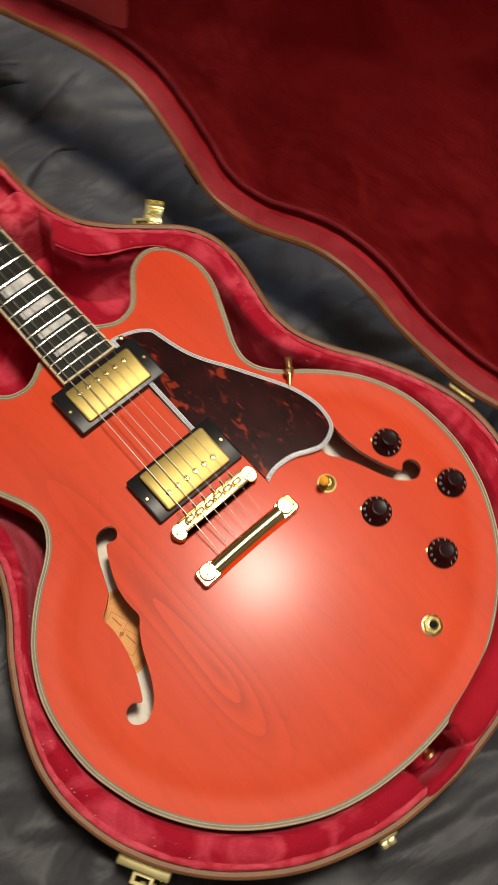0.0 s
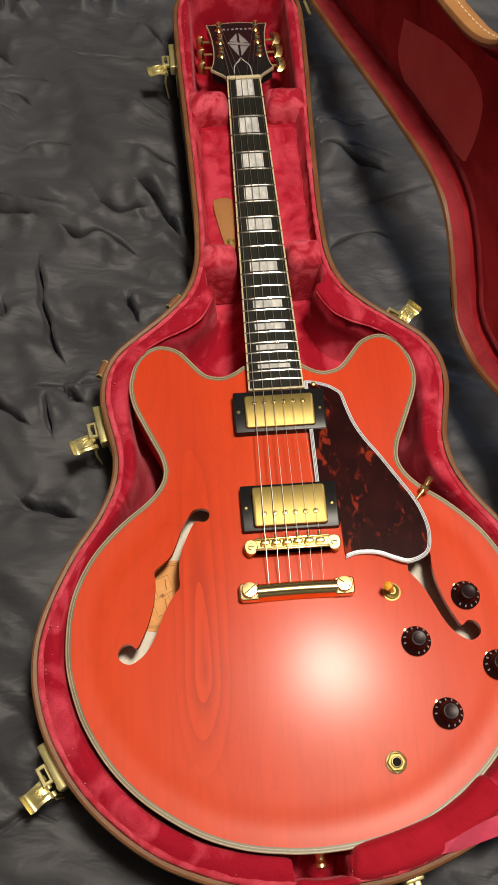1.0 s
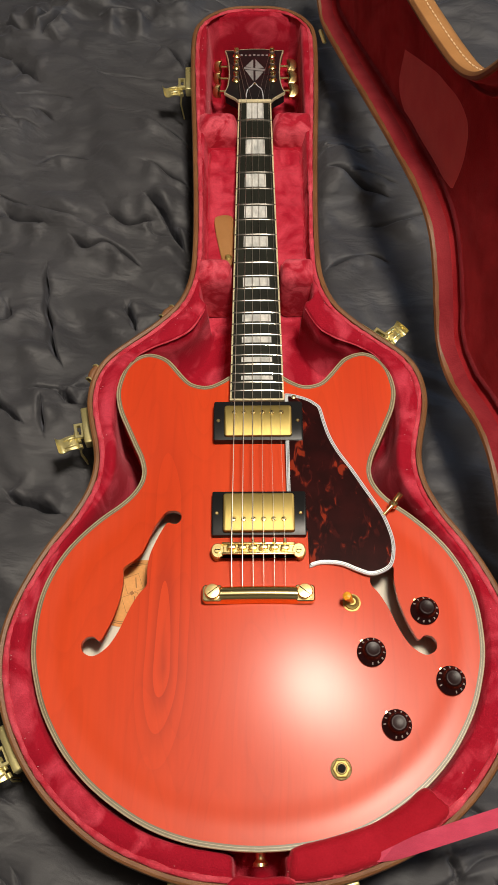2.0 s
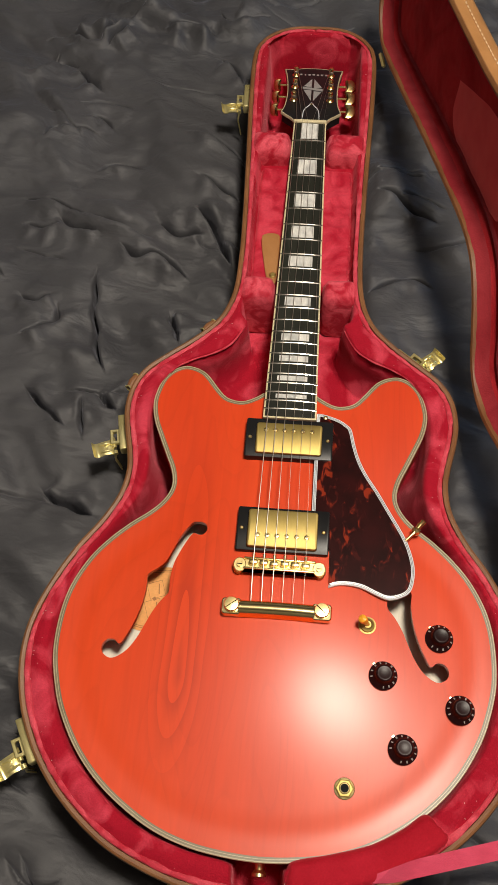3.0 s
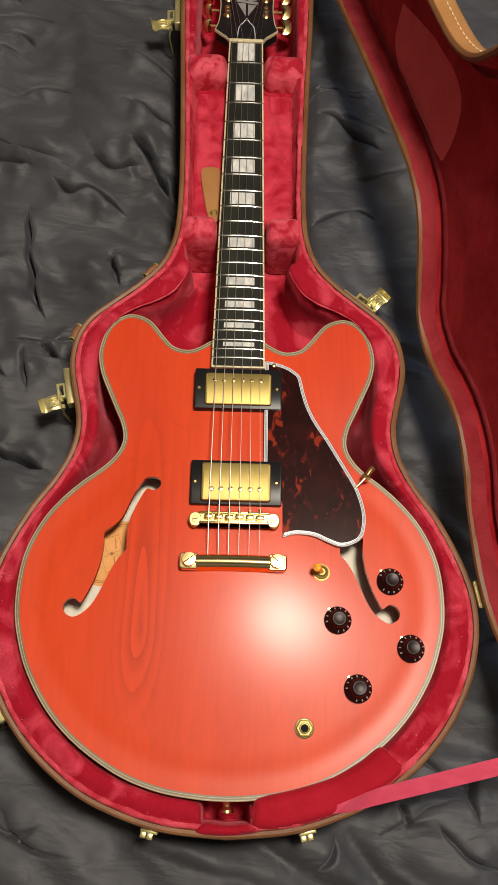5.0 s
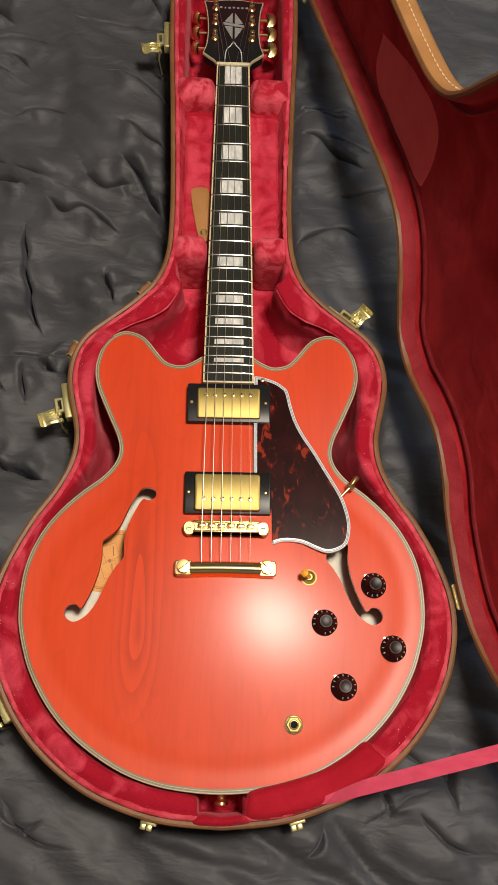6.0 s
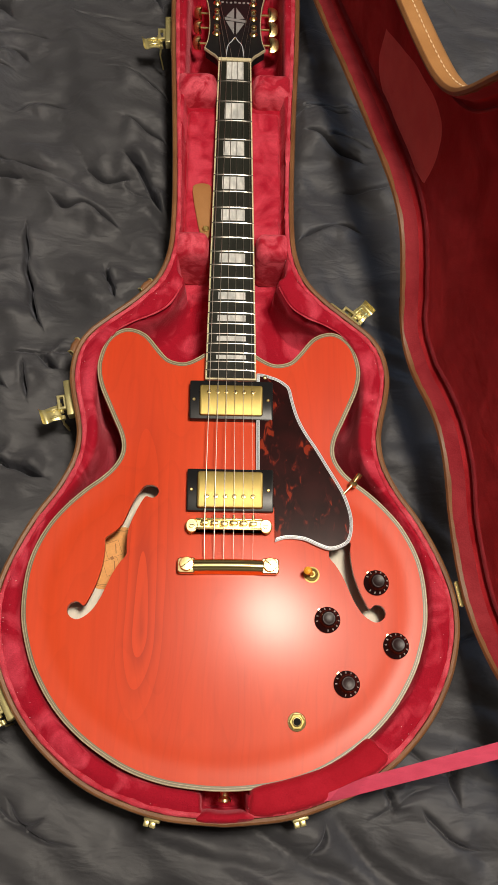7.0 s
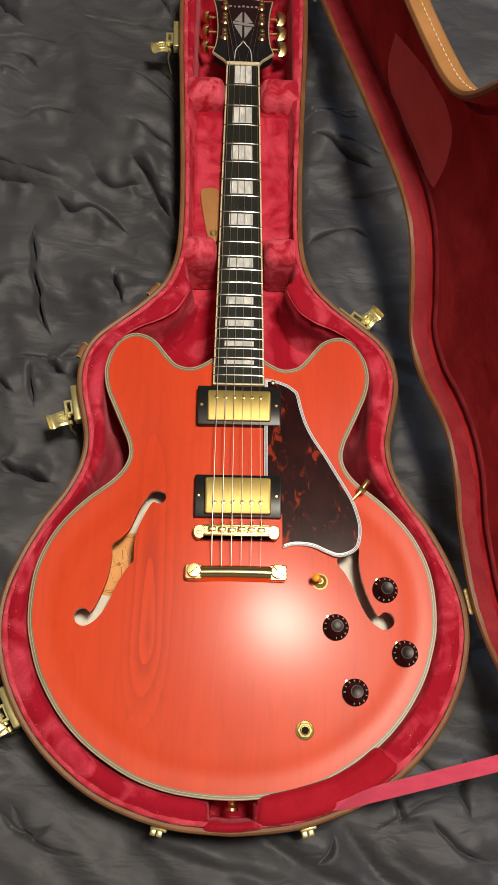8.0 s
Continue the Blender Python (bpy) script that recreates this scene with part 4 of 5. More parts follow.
POSTS = [(s * 0.0252, q) for s in (-1, 1) for q in (0.0600, 0.0975, 0.1335)]
for px, py in POSTS:
    s = 1 if px > 0 else -1
    t = part("tuner", moved(lathe([(0.0056, 0.0), (0.0056, 0.0012), (0.0042, 0.0030), (0.0030, 0.0034), (0.0029, 0.0100), (0.0034, 0.0106), (0.0034, 0.0125), (0.0024, 0.0132)], 20), HEAD_M @ Matrix.Translation((px, py, 0))), GOLD, guitar, "gold tuning machine")
    part("tuner_housing", moved(lathe([(0.0085, -0.024), (0.0092, -0.022), (0.0092, -0.0145)], 18), HEAD_M @ Matrix.Translation((px * 1.02, py - 0.006, 0))), GOLD, t)
    part("tuner_shaft", moved(tube([(px + s * 0.006, py - 0.002, -0.0135), (s * 0.0475, py - 0.002, -0.0135)], 0.0018, 10), HEAD_M), GOLD, t)
    kidney = spline([(0.0, 0.0085), (0.006, 0.0092), (0.0105, 0.006), (0.0118, 0.0), (0.0105, -0.006), (0.006, -0.0092), (0.0, -0.0085), (0.0012, 0.0)], 4, True)
    b = prism((1.25 if s > 0 else 0.95) * kidney * np.array((s, 1)), -0.0036, 0.0036, 0.0030)
    part("tuner_button", moved(b, HEAD_M @ Matrix.Translation((s * 0.0465, py - 0.002, -0.0135)) @ Matrix.Rotation(radians(26 if s > 0 else 78), 4, "X")), GOLD, t, "polished gold tuner button")


# pickups
def pickup(y0, y1, cy0, cy1, pole_y, ring_z, cover_z):
    cx = 0.001
    ring = part("pickup", prism(rounded_rect(0.0925, y1 - y0, 0.002, 4, cx, (y0 + y1) / 2), ZT + 0.001, ring_z, 0.0004), BLACK, guitar, "gold humbucker pickup in a black ring")
    part("pickup_cover", prism(rounded_rect(0.0700, cy1 - cy0, 0.0028, 5, 0.0008, (cy0 + cy1) / 2), ring_z - 0.002, cover_z, 0.0016), GOLD_SATIN, ring, "satin gold metal cover")
    for i in range(6):
        x = -0.0240 + 0.0098 * i
        m = Matrix.Translation((x, pole_y, cover_z))
        part("pole_screw", moved(lathe([(0.0026, -0.0005), (0.0026, 0.0004), (0.0021, 0.0010), (0.0006, 0.0012)], 14), m), GOLD, ring)
        part("screw_slot", moved(block(-0.0021, 0.0021, -0.0003, 0.0003, 0.0009, 0.0013, 0), m @ Matrix.Rotation(0.5 * i, 4, "Z")), DARK_HOLE, ring, smooth=0)
    for x in (-0.0405, 0.0420):
        part("ring_screw", moved(lathe([(0.0020, -0.001), (0.0020, 0.0004), (0.0012, 0.0010)], 12), Matrix.Translation((x, (y0 + y1) / 2, ring_z))), GOLD, ring)


pickup(0.1175, 0.1630, 0.1210, 0.1570, 0.1480, ZT + 0.0130, ZT + 0.0165)
pickup(0.0125, 0.0590, 0.0150, 0.0550, 0.0270, ZT + 0.0145, ZT + 0.0203)

# bridge
bridge = part("bridge", prism(spline([(-0.0458, -0.0045), (-0.0435, 0.0005), (-0.036, 0.0030), (0, 0.0034), (0.036, 0.0030), (0.0435, 0.0005), (0.0458, -0.0045), (0.0430, -0.0108), (0.0385, -0.0122), (0.0345, -0.0096), (0, -0.0090), (-0.0345, -0.0096), (-0.0385, -0.0122), (-0.0430, -0.0108)], 5, True),
                              ZT + 0.0105, ZT + 0.0172, 0.0008), GOLD_SATIN, guitar, "gold adjustable bridge with six saddles")
for y0, y1 in ((-0.0090, -0.0068), (0.0012, 0.0034)):
    part("bridge_rail", block(-0.0350, 0.0350, y0, y1, ZT + 0.0165, ZT + 0.0207, 0.0008), GOLD, bridge)
for x in (-0.0388, 0.0388):
    part("bridge_end", prism(spline([(x - 0.0062, -0.0045), (x - 0.0045, 0.0010), (x, 0.0028), (x + 0.0045, 0.0010), (x + 0.0062, -0.0045), (x + 0.0042, -0.0102), (x, -0.0118), (x - 0.0042, -0.0102)], 4, True), ZT + 0.0165, ZT + 0.0190, 0.0007), GOLD, bridge, smooth=18)
    part("post_slot", block(x - 0.0024, x + 0.0024, -0.0049, -0.0041, ZT + 0.0205, ZT + 0.0214, 0), DARK_HOLE, bridge, smooth=0)
    part("bridge_post", moved(lathe([(0.0062, 0), (0.0062, 0.0025), (0.003, 0.003), (0.003, 0.0112), (0.0031, 0.0116), (0.0031, 0.0131), (0.0028, 0.0134), (0.0012, 0.0134)], 20), Matrix.Translation((x, -0.0045, ZT + 0.0075))), GOLD, bridge)
part("saddle_well", block(-0.0345, 0.0345, -0.0068, 0.0012, ZT + 0.0160, ZT + 0.0178, 0), GOLD, bridge)
for i in range(6):
    x = -0.0255 + 0.0102 * i
    yo = -0.0022 - 0.0004 * (i % 3)
    part("saddle", block(x - 0.0042, x + 0.0042, yo - 0.0024, yo + 0.0024, ZT + 0.0170, ZT + 0.0243, 0.0012), GOLD, bridge)
    part("saddle_screw", moved(tube([(x, 0.0012, ZT + 0.0215), (x, 0.0062, ZT + 0.0212)], 0.0016, 10), Matrix()), GOLD, bridge)

# stop tailpiece
tail = thing("tailpiece", "", "")
tail.parent = guitar
prof = [(-0.0075, 0.0105), (-0.0078, 0.0140), (-0.0060, 0.0185), (-0.0020, 0.0212), (0.0030, 0.0208), (0.0062, 0.0180), (0.0068, 0.0140), (0.0050, 0.0108)]
loops = []
for x in np.linspace(-0.0365, 0.0365, 13):
    bow = 0.0006 * (1 - (x / 0.0365) ** 2)
    loops.append([(x, -0.0465 + a + bow, ZT + b) for a, b in spline(prof, 3, True)])
part("tailpiece_bar", rings(loops, True, True), GOLD_BRIGHT, tail, "polished gold stop bar")
for s in (-1, 1):
    lug = rounded_rect(0.0190, 0.0165, 0.0035, 5, s * 0.0433, -0.0465)
    part("tailpiece_lug", prism(lug, ZT + 0.0105, ZT + 0.0185, 0.0012), GOLD_BRIGHT, tail, smooth=18)
    m = Matrix.Translation((s * 0.0432, -0.0455, ZT + 0.0085))
    part("stud", moved(lathe([(0.0055, 0), (0.0055, 0.010), (0.0074, 0.0102), (0.0074, 0.0128), (0.0066, 0.0139), (0.002, 0.0143)], 28), m), GOLD, tail, "slotted gold stud")
    part("stud_slot", moved(block(-0.0064, 0.0064, -0.0004, 0.0004, 0.0132, 0.0145, 0), m @ Matrix.Rotation(radians(38 if s < 0 else -40), 4, "Z")), DARK_HOLE, tail, smooth=0)

# strings
for i in range(6):
    r = (0.00046, 0.00039, 0.00032, 0.00021, 0.00017, 0.00014)[i]
    xb, xn = -0.0255 + 0.0102 * i, -0.0178 + 0.00712 * i
    pts = [(xb * 0.985, -0.0410, ZT + 0.0165), (xb, -0.0025, ZT + 0.0247)] + [(xb + (xn - xb) * k, -0.0025 + (SCALE + 0.0025) * k, string_z(-0.0025 + SCALE * k)) for k in (0.25, 0.5, 0.75, 0.995)]
    px, py = POSTS[i] if i < 3 else POSTS[8 - i]
    tip = HEAD_M @ Vector((px + (0.003 if i < 3 else -0.003), py, 0.0062))
    pts += [(xn, SCALE + 0.001, string_z(SCALE) + 0.0001), tuple(tip)]
    part("string", tube(pts, r, 6), STEEL, guitar)
    part("string_wrap", moved(lathe([(0.0034, 0.0050), (0.0037, 0.0055), (0.0037, 0.0078), (0.0034, 0.0083)], 16), HEAD_M @ Matrix.Translation((px, py, 0))), STEEL, guitar)

# pickguard
GUARD = [(0.0290, 0.0500), (0.0290, 0.1140), (0.0292, 0.1740), (0.0380, 0.1730), (0.0530, 0.1680), (0.0620, 0.1620), (0.0670, 0.1560), (0.0710, 0.1390), (0.0760, 0.1220), (0.0840, 0.1050), (0.0960, 0.0860),
         (0.1080, 0.0650), (0.1200, 0.0440), (0.1270, 0.0290), (0.1320, 0.0100), (0.1320, -0.0050), (0.1280, -0.0180), (0.1180, -0.0250), (0.1060, -0.0272),
         (0.0940, -0.0232), (0.0790, -0.0170), (0.0610, -0.0158), (0.0490, -0.0195)]
g = np.vstack([GUARD[0:2], spline(GUARD[2:], 5), [(0.0490, 0.0180), (0.0430, 0.0280), (0.0340, 0.0420)]])
G = resample(g, 0.0022)
GZ = ZT + 0.0118
# the plain cut edge beside the bridge pickup shows no plies
plain = (G[:, 0] < 0.0500) & (G[:, 1] > -0.0170) & (G[:, 1] < 0.0480)
back = np.where(plain, 0.0002, 0.0036)
core = offset(G, back[:, None])
core = core[edge_distance(core, G) > 0.94 * back]
guard = part("pickguard", prism(core, GZ - 0.0030, GZ, 0.0), tortoise(), guitar, "dark tortoiseshell pickguard with red flecks and white edge")
for a, b, z0, z1, mat in ((0.0, 0.0011, 0.0008, 0.0003, WHITE), (0.0011, 0.0016, 0.0004, 0.0003, GREY_PLY), (0.0016, 0.0023, 0.0003, 0.0002, WHITE), (0.0023, 0.0028, 0.0003, 0.0002, GREY_PLY), (0.0028, 0.0037, 0.0002, 0.0001, WHITE)):
    cut = np.where(plain, 0.0034, 0.0)
    ls = [at_z(offset(G, a), GZ - 0.0036), at_z(offset(G, a), GZ - z0 - cut), at_z(offset(G, b), GZ - z1 - cut), at_z(offset(G, b), GZ - 0.0036)]
    part("guard_ply", rings(ls), mat, guard)
part("guard_screw", moved(lathe([(0.0024, -0.001), (0.0024, 0.0005), (0.0012, 0.0012)], 12), Matrix.Translation((0.0385, 0.1690, GZ))), GOLD, guard)
part("guard_bracket", tube([(0.1235, 0.0345, GZ - 0.001), (0.1320, 0.0435, ZT + 0.011), (0.1375, 0.0510, ZT + 0.012), (0.1415, 0.0560, ZT + 0.010)], [0.0017, 0.0017, 0.0030, 0.0034], 12), GOLD, guard, "gold bracket rod")
part("bracket_nut", moved(lathe([(0.0042, -0.002), (0.0046, 0.0), (0.0046, 0.002), (0.003, 0.004)], 8), Matrix.Translation((0.1345, 0.0465, ZT + 0.010)) @ Matrix.Rotation(radians(70), 4, (0.75, -0.65, 0))), GOLD, guard)


# controls
def knob(x, y, turn):
    z = tz(x, y) + 0.0006
    m = Matrix.Translation((x, y, z)) @ Matrix.Rotation(radians(turn), 4, "Z")
    k = part("knob", moved(lathe([(0.0128, 0.0), (0.0133, 0.0006), (0.0133, 0.0020), (0.0124, 0.0032), (0.0098, 0.0056), (0.0084, 0.0090), (0.0079, 0.0138), (0.0075, 0.0146), (0.0068, 0.0150), (0.0058, 0.0150), (0.0045, 0.0148), (0.0010, 0.0147)], 40), m), KNOB, guitar, "black bell knob with pale scale marks")
    for i in range(11):
        a = radians(-150 + 28 * i)
        mm = m @ Matrix.Rotation(a, 4, "Z") @ Matrix.Translation((0.0112, 0, 0.0046)) @ Matrix.Rotation(radians(43), 4, "Y")
        part("scale_mark", moved(block(-0.0011, 0.0011, -0.0005 - 0.0002 * (i % 3), 0.0005, -0.0003, 0.00025, 0), mm), MARK, k, smooth=0)
    part("pointer", moved(prism(np.array([(-0.0017, 0.0122), (0.0017, 0.0122), (0.0009, 0.0146), (-0.0009, 0.0146)]), 0, 0.0008), Matrix.Translation((x, y, z)) @ Matrix.Rotation(radians(38), 4, "Z")), GOLD, k)


for x, y, a in ((0.156, -0.060, 20), (0.174, -0.1245, 75), (0.1215, -0.163, 50), (0.103, -0.0995, 60)):
    knob(x, y, a)
z = tz(0.0875, -0.053)
switch = part("toggle_switch", moved(lathe([(0.0085, 0), (0.0085, 0.001), (0.0070, 0.0012), (0.0066, 0.0032), (0.0045, 0.0040), (0.0035, 0.0050)], 28), Matrix.Translation((0.0875, -0.053, z))), GOLD_SATIN, guitar, "gold switch nut with amber tip")
part("switch_tip", tube([(0.0875, -0.0530, z + 0.004), (0.0850, -0.0524, z + 0.010), (0.0828, -0.0520, z + 0.015), (0.0812, -0.0517, z + 0.0185), (0.0804, -0.0515, z + 0.0200)], [0.0022, 0.0026, 0.0042, 0.0040, 0.0016], 14), AMBER, switch, "amber plastic tip")
z = tz(0.0705, -0.1995)
JM = Matrix.Translation((0.0705, -0.1995, z)) @ Matrix.Scale(0.86, 4)
jack = part("jack_socket", moved(lathe([(0.0108, 0), (0.0108, 0.0008), (0.0100, 0.0012)], 30), JM), GOLD, guitar, "gold hexagonal jack socket")
part("hex_nut", moved(lathe([(0.0096, 0.0010), (0.0096, 0.0030), (0.0084, 0.0036), (0.0060, 0.0037)], 6), JM), GOLD_SATIN, jack, smooth=20)
part("socket_sleeve", moved(lathe([(0.0058, 0.0036), (0.0058, 0.0048), (0.0048, 0.0052)], 24), JM), GOLD, jack)
part("socket_hole", moved(lathe([(0.0043, 0.0050), (0.0043, 0.0054)], 20), JM), DARK_HOLE, jack)
part("strap_button", moved(lathe([(0.0060, 0.0), (0.0045, 0.002), (0.0040, 0.007), (0.0065, 0.010), (0.0065, 0.0125), (0.003, 0.0135)], 20), Matrix.Translation((0.0, -0.2622, ZT - 0.022)) @ Matrix.Rotation(radians(90), 4, "X")), GOLD, guitar, "gold strap button")

# ---- fittings of the case ----


def cushion(outline, z0, z1, r, seed=0.0, step=0.0028, rough=1.0):
    """Soft pad: flat outline, rounded shoulders of radius r, uneven pile."""
    v, f, loops = fill(resample(np.array(outline), step), (), step)
    d = edge_distance(v, np.array(outline))
    k = np.clip(d / r, 0, 1)
    z = z1 - r * (1 - np.sqrt(1 - (1 - k) ** 2))
    z += rough * (0.0030 * wobble(v[:, 0], v[:, 1], 60, seed) + 0.0016 * wobble(v[:, 0], v[:, 1], 170, seed + 3)) * k
    vs = [tuple(p) for p in np.c_[v, z]]
    fs = [tuple(q) for q in f]
    o = len(vs)
    vs += [(vs[i][0], vs[i][1], z0) for i in loops[0]]
    n = len(loops[0])
    fs += [(loops[0][i], loops[0][(i + 1) % n], o + (i + 1) % n, o + i) for i in range(n)]
    return vs, fs


def soft(name, geo, mat, parent, label=""):
    ob = part(name, geo, mat, parent, label, smooth=60)
    return ob


# neck supports on either side of the neck, and the padded lid of the box between them
for s in (-1, 1):
    soft("neck_support", cushion(rounded_rect(0.0520, 0.0385, 0.010, 4, s * 0.0490, 0.5825), 0.045, 0.0975, 0.017, 2.0 + s), PLUSH_TUFT, case, "rounded crimson plush neck support")
    soft("neck_support", cushion(rounded_rect(0.0430, 0.0350, 0.010, 4, s * 0.0500, 0.3470), 0.018, 0.0935, 0.015, 7.0 + s), PLUSH_TUFT, case, "rounded crimson plush neck support")
soft("box_lid", cushion(rounded_rect(0.119, 0.190, 0.006, 4, 0.0, 0.462), 0.050, 0.0705, 0.004, 11.0), PLUSH_BOX, case, "plush lid of the storage box under the neck")
tab = part("pull_tab", prism(spline([(-0.0505, 0.432), (-0.046, 0.441), (-0.033, 0.442), (-0.027, 0.434), (-0.0268, 0.400), (-0.0285, 0.366), (-0.0380, 0.366), (-0.0445, 0.392)], 4, True), 0.0700, 0.0735, 0.001), TAN, case, "tan leather pull tab with brass stud")
part("tab_stud", moved(lathe([(0.0042, 0), (0.0042, 0.001), (0.0026, 0.0024)], 16), Matrix.Translation((-0.0330, 0.3760, 0.0733))), GOLD_SATIN, tab)
pad = [(0.0245, -0.2860), (0.0240, -0.2660), (0.032, -0.2595), (0.060, -0.2530), (0.095, -0.2425), (0.122, -0.2280), (0.1400, -0.2150), (0.1500, -0.2190), (0.1620, -0.2340), (0.140, -0.2530), (0.098, -0.2740), (0.055, -0.2855)]
soft("foot_pad", cushion(spline(pad, 5, True), 0.045, 0.0955, 0.010, 17.0, rough=0.4), PLUSH_PAD, case, "smooth dark crimson pad at the foot of the case")
soft("foot_roll", cushion(spline([(-0.027, -0.2905), (-0.020, -0.2820), (0.0, -0.2835), (0.020, -0.2825), (0.028, -0.2890), (0.0, -0.2925)], 5, True), 0.05, 0.0945, 0.005, 19.0), PLUSH, case)

# stitched seam along the lid's side
side_line = offset(LID, -0.0004)
count = 0
for i in range(0, len(side_line), 2):
    a, b = side_line[i], side_line[(i + 1) % len(side_line)]
    if a[0] > 0.18 and 0.36 < a[1] < 0.86 and count < 90:
        m = (a + b) / 2
        d = (b - a) / np.linalg.norm(b - a) * 0.0021
        part("stitch", moved(tube([(m[0] - d[0], m[1] - d[1], -0.0150), (m[0], m[1], -0.0143), (m[0] + d[0], m[1] + d[1], -0.0150)], 0.0006, 5), LID_M), THREAD, lid)
        count += 1

# slotted catch on the lid's hinge side
i = int(np.argmin(np.linalg.norm(LID - np.array((0.0, 0.352)), axis=1) + (LID[:, 0] > 0.12)))
t = LID[(i + 2) % len(LID)] - LID[i - 2]
part("lid_catch", moved(block(-0.0050, 0.0050, -0.011, 0.011, -0.016, -0.002, 0.0008), LID_M @ pose(LID[i][0], LID[i][1], 0, 0, 0, math.degrees(math.atan2(t[1], t[0])) + 90)), DARK_HOLE, lid, "dark slotted catch")

# pink stay ribbon from the foot of the base to the lid
RIB_A, RIB_B = Vector((0.1250, -0.2600, 0.0905)), LID_M @ Vector((0.100, -0.143, -0.016))
run = (RIB_B - RIB_A).normalized()
loops = []
for k in np.r_[-0.26, -0.2, -0.12, -0.05, 0, 0.04, 0.08, 0.13, np.linspace(0.2, 1, 13)]:
    p = RIB_A.lerp(RIB_B, k) + Vector((0, 0, -0.006 * k * (1 - k)))
    p.z = max(p.z, 0.0962 - 0.010 * smooth_step(-(k + 0.12) / 0.14))
    grow = 0.12 + 0.88 * smooth_step((k + 0.28) / 0.30)
    w = Vector((-run.y, run.x, 0)).normalized() * 0.0070 * grow
    skew = run * 0.012 * (1 - k) * grow
    t = Vector((0, 0, 0.0006))
    loops.append([p - w - skew - t, p + w + skew - t, p + w + skew + t, p - w - skew + t])
tagged(part("stay_ribbon", rings(loops, True, True), RIBBON, case), "pink woven webbing stay")


def case_side(x, y):
    """Nearest point of the case's side and its outward direction."""
    i = int(np.argmin(np.linalg.norm(CASE - np.array((x, y)), axis=1)))
    t = CASE[(i + 2) % len(CASE)] - CASE[i - 2]
    n = np.array((t[1], -t[0])) / np.linalg.norm(t)
    if n @ (CASE[i] - offset(CASE, 0.01)[i]) < 0:
        n = -n
    return CASE[i], math.degrees(math.atan2(n[1], n[0]))


def latch(x, y, flip=1):
    """Draw latch in its open state: catch housing on the side, link frame, and the lever tipped outwards. x runs outwards, y along the side."""
    q, a = case_side(x, y)
    m = pose(q[0], q[1], 0.0, 0, 0, a)
    body = part("latch", moved(block(-0.0015, 0.0080, -0.0215, 0.0215, 0.064, 0.0775, 0.0014, 3), m), BRASS, case, "open brass draw latch")
    part("latch_plate", moved(block(-0.001, 0.0015, -0.019, 0.019, 0.024, 0.062, 0.0008), m), BRASS, body)
    fr = m @ Matrix.Translation((0.0078, 0.002 * flip, 0.0705))
    hole = [(0.0030, -0.0058), (0.0030, 0.0058), (0.0072, 0.0058), (0.0072, -0.0058)]
    rim_ = [(0.0, -0.0088), (0.0, 0.0088), (0.0104, 0.0088), (0.0104, -0.0088)]
    loops = [[(u, w, z) for u, w in o] for o, z in ((rim_, -0.0035), (rim_, 0.0006), ([(0.0006, -0.0082), (0.0006, 0.0082), (0.0098, 0.0082), (0.0098, -0.0082)], 0.0012), (hole, 0.0012), (hole, -0.0035), (rim_, -0.0035))]
    part("link_frame", moved(rings(loops), fr), BRASS, body, smooth=20)
    lv = m @ Matrix.Translation((0.0165, 0.0115 * flip, 0.0655)) @ Matrix.Rotation(radians(9 * flip), 4, "Z")
    prof = [(0.0, 0.0), (0.004, 0.0016), (0.011, 0.0020), (0.016, 0.0006), (0.0195, 0.0014), (0.0215, 0.0045), (0.0222, 0.0066)]
    loops = []
    for px, pz in spline(prof, 3):
        w = 0.0092 - 0.0008 * math.sin(px / 0.0222 * math.pi)
        loops.append([(px, -w, pz - 0.0004), (px, -0.6 * w, pz + 0.0003), (px, 0.6 * w, pz + 0.0003), (px, w, pz - 0.0004), (px, w, pz - 0.0018), (px, -w, pz - 0.0018)])
    lever = part("lever", moved(rings(loops, True, True), lv), BRASS, body, "cupped brass lever")
    for yy in (-0.0045, 0.0045):
        part("lever_rib", moved(tube([(0.001, yy, 0.0014), (0.005, yy, 0.0030), (0.011, yy, 0.0032), (0.0145, yy, 0.0018)], [0.0008, 0.0014, 0.0014, 0.0008], 8), lv), BRASS, lever)
        part("rivet", moved(lathe([(0.0017, 0.0), (0.0017, 0.0036), (0.0010, 0.0044)], 12), lv @ Matrix.Translation((0.0075, yy * 0.25 + (0.0016 if yy > 0 else -0.0016), 0.0002))), BRASS, lever)
    for yy in (-0.0080, 0.0, 0.0080):
        part("pivot", moved(tube([(-0.0012, yy - 0.0022, 0.0004), (-0.0012, yy + 0.0022, 0.0004)], 0.0028, 12), lv), BRASS, lever)
    for yy in (0.0090, 0.0055):
        part("bail", moved(tube([(-0.001, yy * flip, -0.002), (0.001, (yy + 0.001) * flip, -0.014), (-0.001, yy * flip, -0.032), (-0.002, yy * flip, -0.040)], 0.0010, 7), lv), BRASS, body)
    return body


latch(-0.180, 0.149, 1)
latch(-0.233, -0.184, 1)
latch(-0.087, 0.682, 1)
latch(0.137, 0.262, -1)


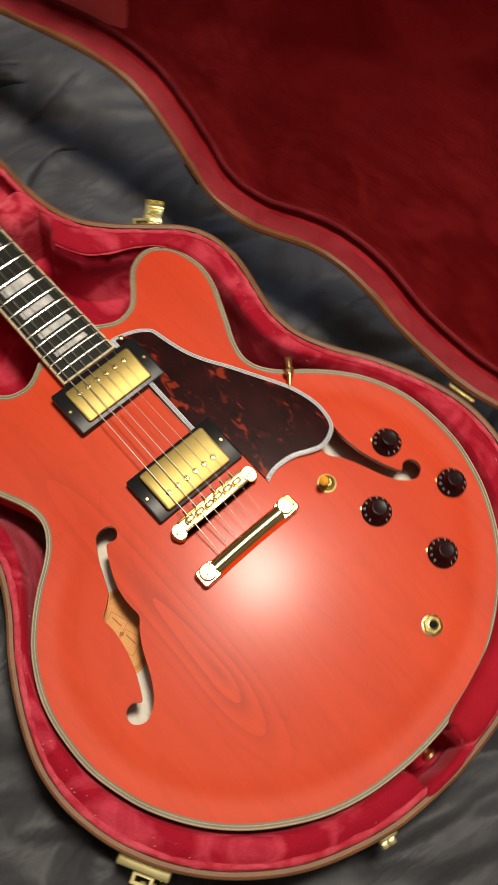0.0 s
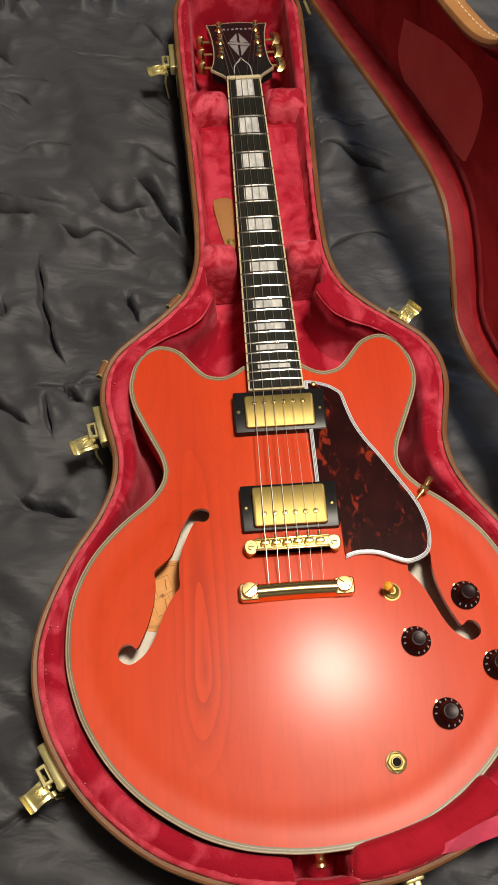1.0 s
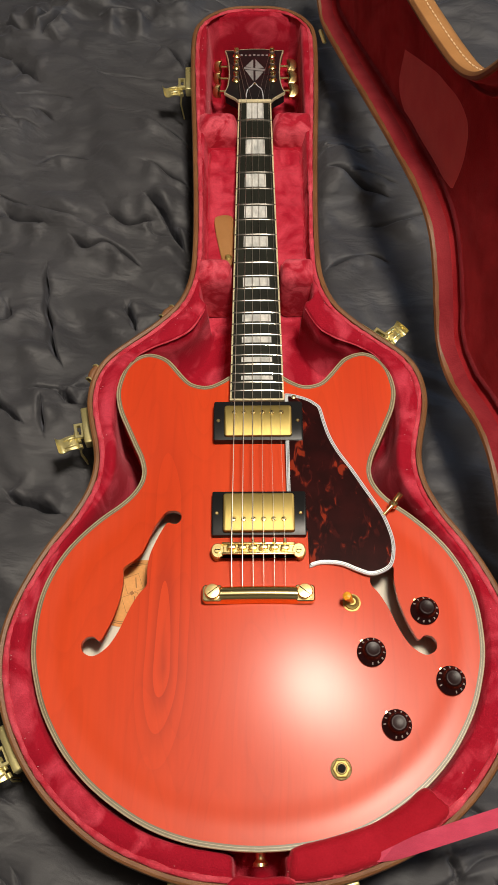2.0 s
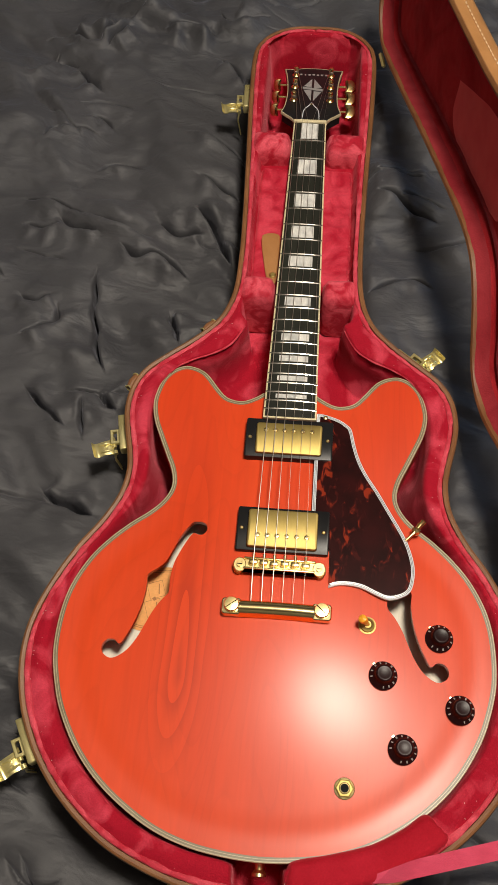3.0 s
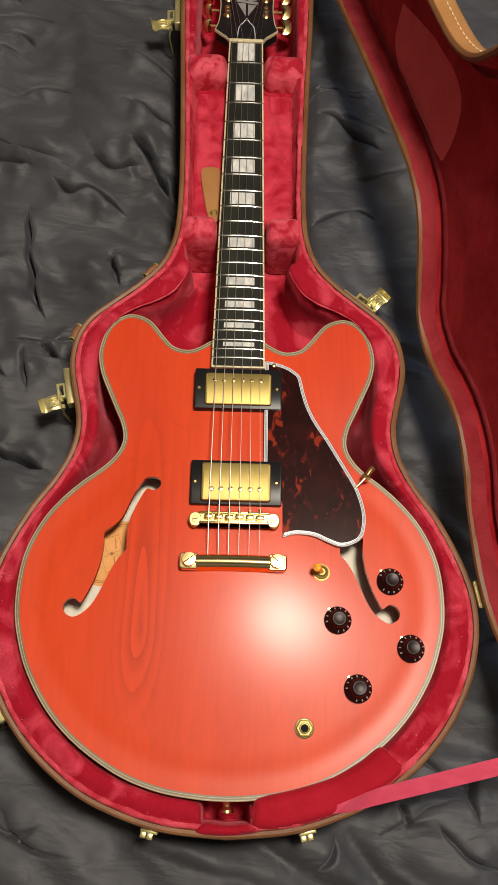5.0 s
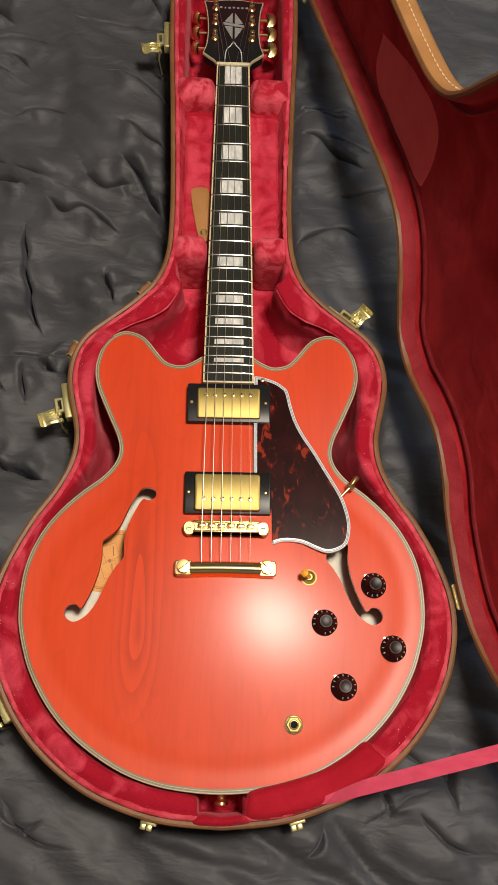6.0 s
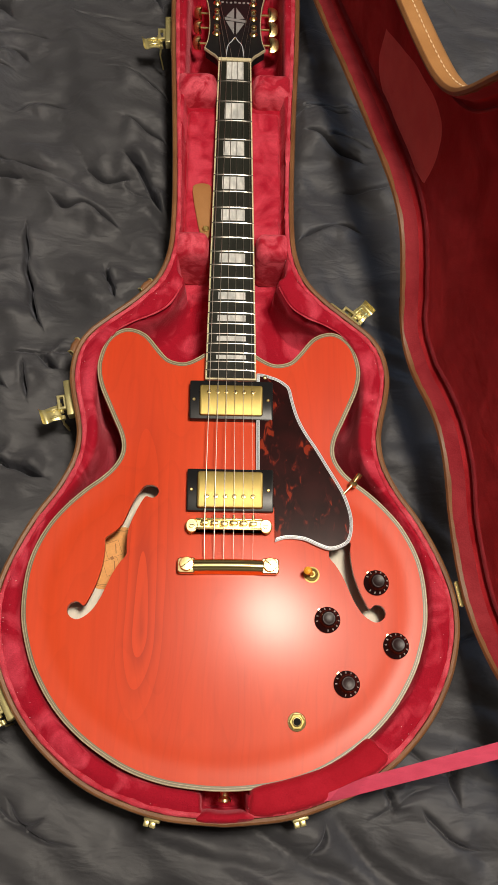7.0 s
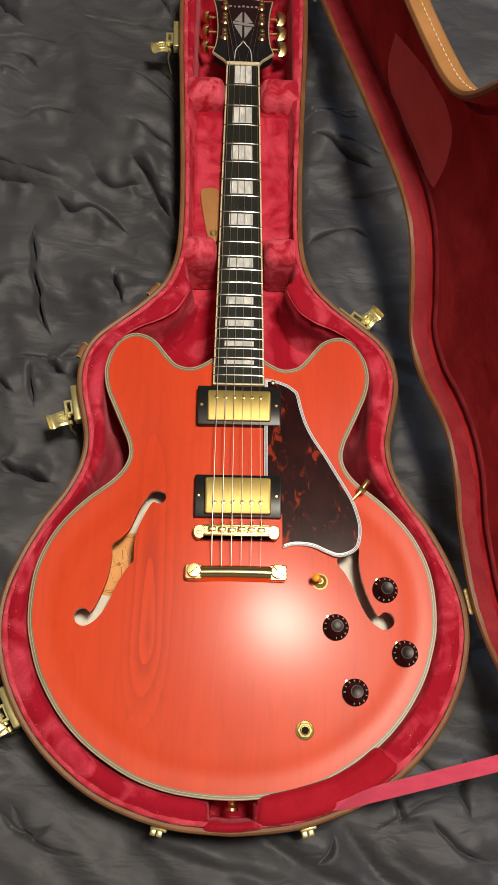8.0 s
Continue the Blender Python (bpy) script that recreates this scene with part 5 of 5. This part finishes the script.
def foot_clip(x, y):
    """Small brass bracket on the foot of the case."""
    q, a = case_side(x, y)
    m = pose(q[0], q[1], 0.0, 0, 0, a)
    c = part("foot_clip", moved(block(-0.001, 0.0035, -0.0080, 0.0080, 0.055, 0.080, 0.001), m), BRASS, case, "small brass bracket")
    for yy in (-0.0052, 0.0010):
        part("clip_lip", moved(block(0.003, 0.0088, yy - 0.0022, yy + 0.0034, 0.070, 0.0785, 0.0009), m), BRASS, c)


foot_clip(-0.0725, -0.294)
foot_clip(0.0745, -0.292)


def ring_loop(x, y):
    """Leather tongue with a small ring on the case's side."""
    q, a = case_side(x, y)
    m = pose(q[0], q[1], 0.0, 0, 0, a)
    t = part("strap_loop", moved(tube([(0.0028, -0.0085, 0.082), (0.0034, 0.0, 0.083), (0.0028, 0.0085, 0.082)], [0.0036, 0.0042, 0.0036], 10), m), LEATHER, case, "brown leather tongue with brass ring")
    for yy in (-0.0088, 0.0088):
        circle = [(0.0030 + 0.0042 * math.cos(k), yy + 0.0006 * math.sin(3 * k), 0.082 + 0.0042 * math.sin(k)) for k in np.linspace(0, 2 * math.pi, 18)]
        part("loop_ring", moved(tube(circle, 0.0009, 7), m), BRASS, t)


ring_loop(-0.180, 0.208)
ring_loop(-0.100, 0.288)


def hinge(p):
    d = Vector((AXIS[0], AXIS[1], 0))
    c = Vector((p[0], p[1], RIM + 0.001))
    k = part("hinge", tube([c - d * 0.0135, c + d * 0.0135], 0.0017, 10), BRASS, case, "brass lid hinge")
    n = Vector((OUT[0], OUT[1], 0))
    part("hinge_leaf", join(tube([c - d * 0.0125 - n * 0.002, c + d * 0.0125 - n * 0.002], 0.0010, 6), tube([c - d * 0.0125 + n * 0.002, c + d * 0.0125 + n * 0.002], 0.0010, 6)), BRASS, k)


hinge(HINGE_A + AXIS * 0.004)
hinge(HINGE_B)


def lint(count=100):
    """Pale specks of lint caught in the plush round the body and in the lid."""
    vs, fs = [], []
    ring = offset(CASE, 0.016)
    for _ in range(count):
        x, y = ring[random.randrange(len(ring))] + np.random.uniform(-0.006, 0.006, 2)
        z = float(lining_height(np.array([(x, y)]))[0]) + 0.0006
        r = random.uniform(0.0003, 0.0007)
        a = random.uniform(0, 3)
        o = len(vs)
        vs += [(x - r * math.cos(a), y - r * math.sin(a), z), (x + 0.4 * r * math.sin(a), y - 0.4 * r * math.cos(a), z + 0.0003), (x + 1.6 * r * math.cos(a), y + 1.6 * r * math.sin(a), z + 0.0001), (x - 0.4 * r * math.sin(a), y + 0.4 * r * math.cos(a), z + 0.0003), (x, y, z - 0.0003)]
        fs += [(o, o + 1, o + 3), (o + 1, o + 2, o + 3), (o, o + 4, o + 1), (o + 1, o + 4, o + 2), (o + 2, o + 4, o + 3), (o + 3, o + 4, o)]
    return tagged(part("lint", (vs, fs), LINT, smooth=0), "pale specks of lint caught in the crimson plush", "lint", kind="stuff")


lint()
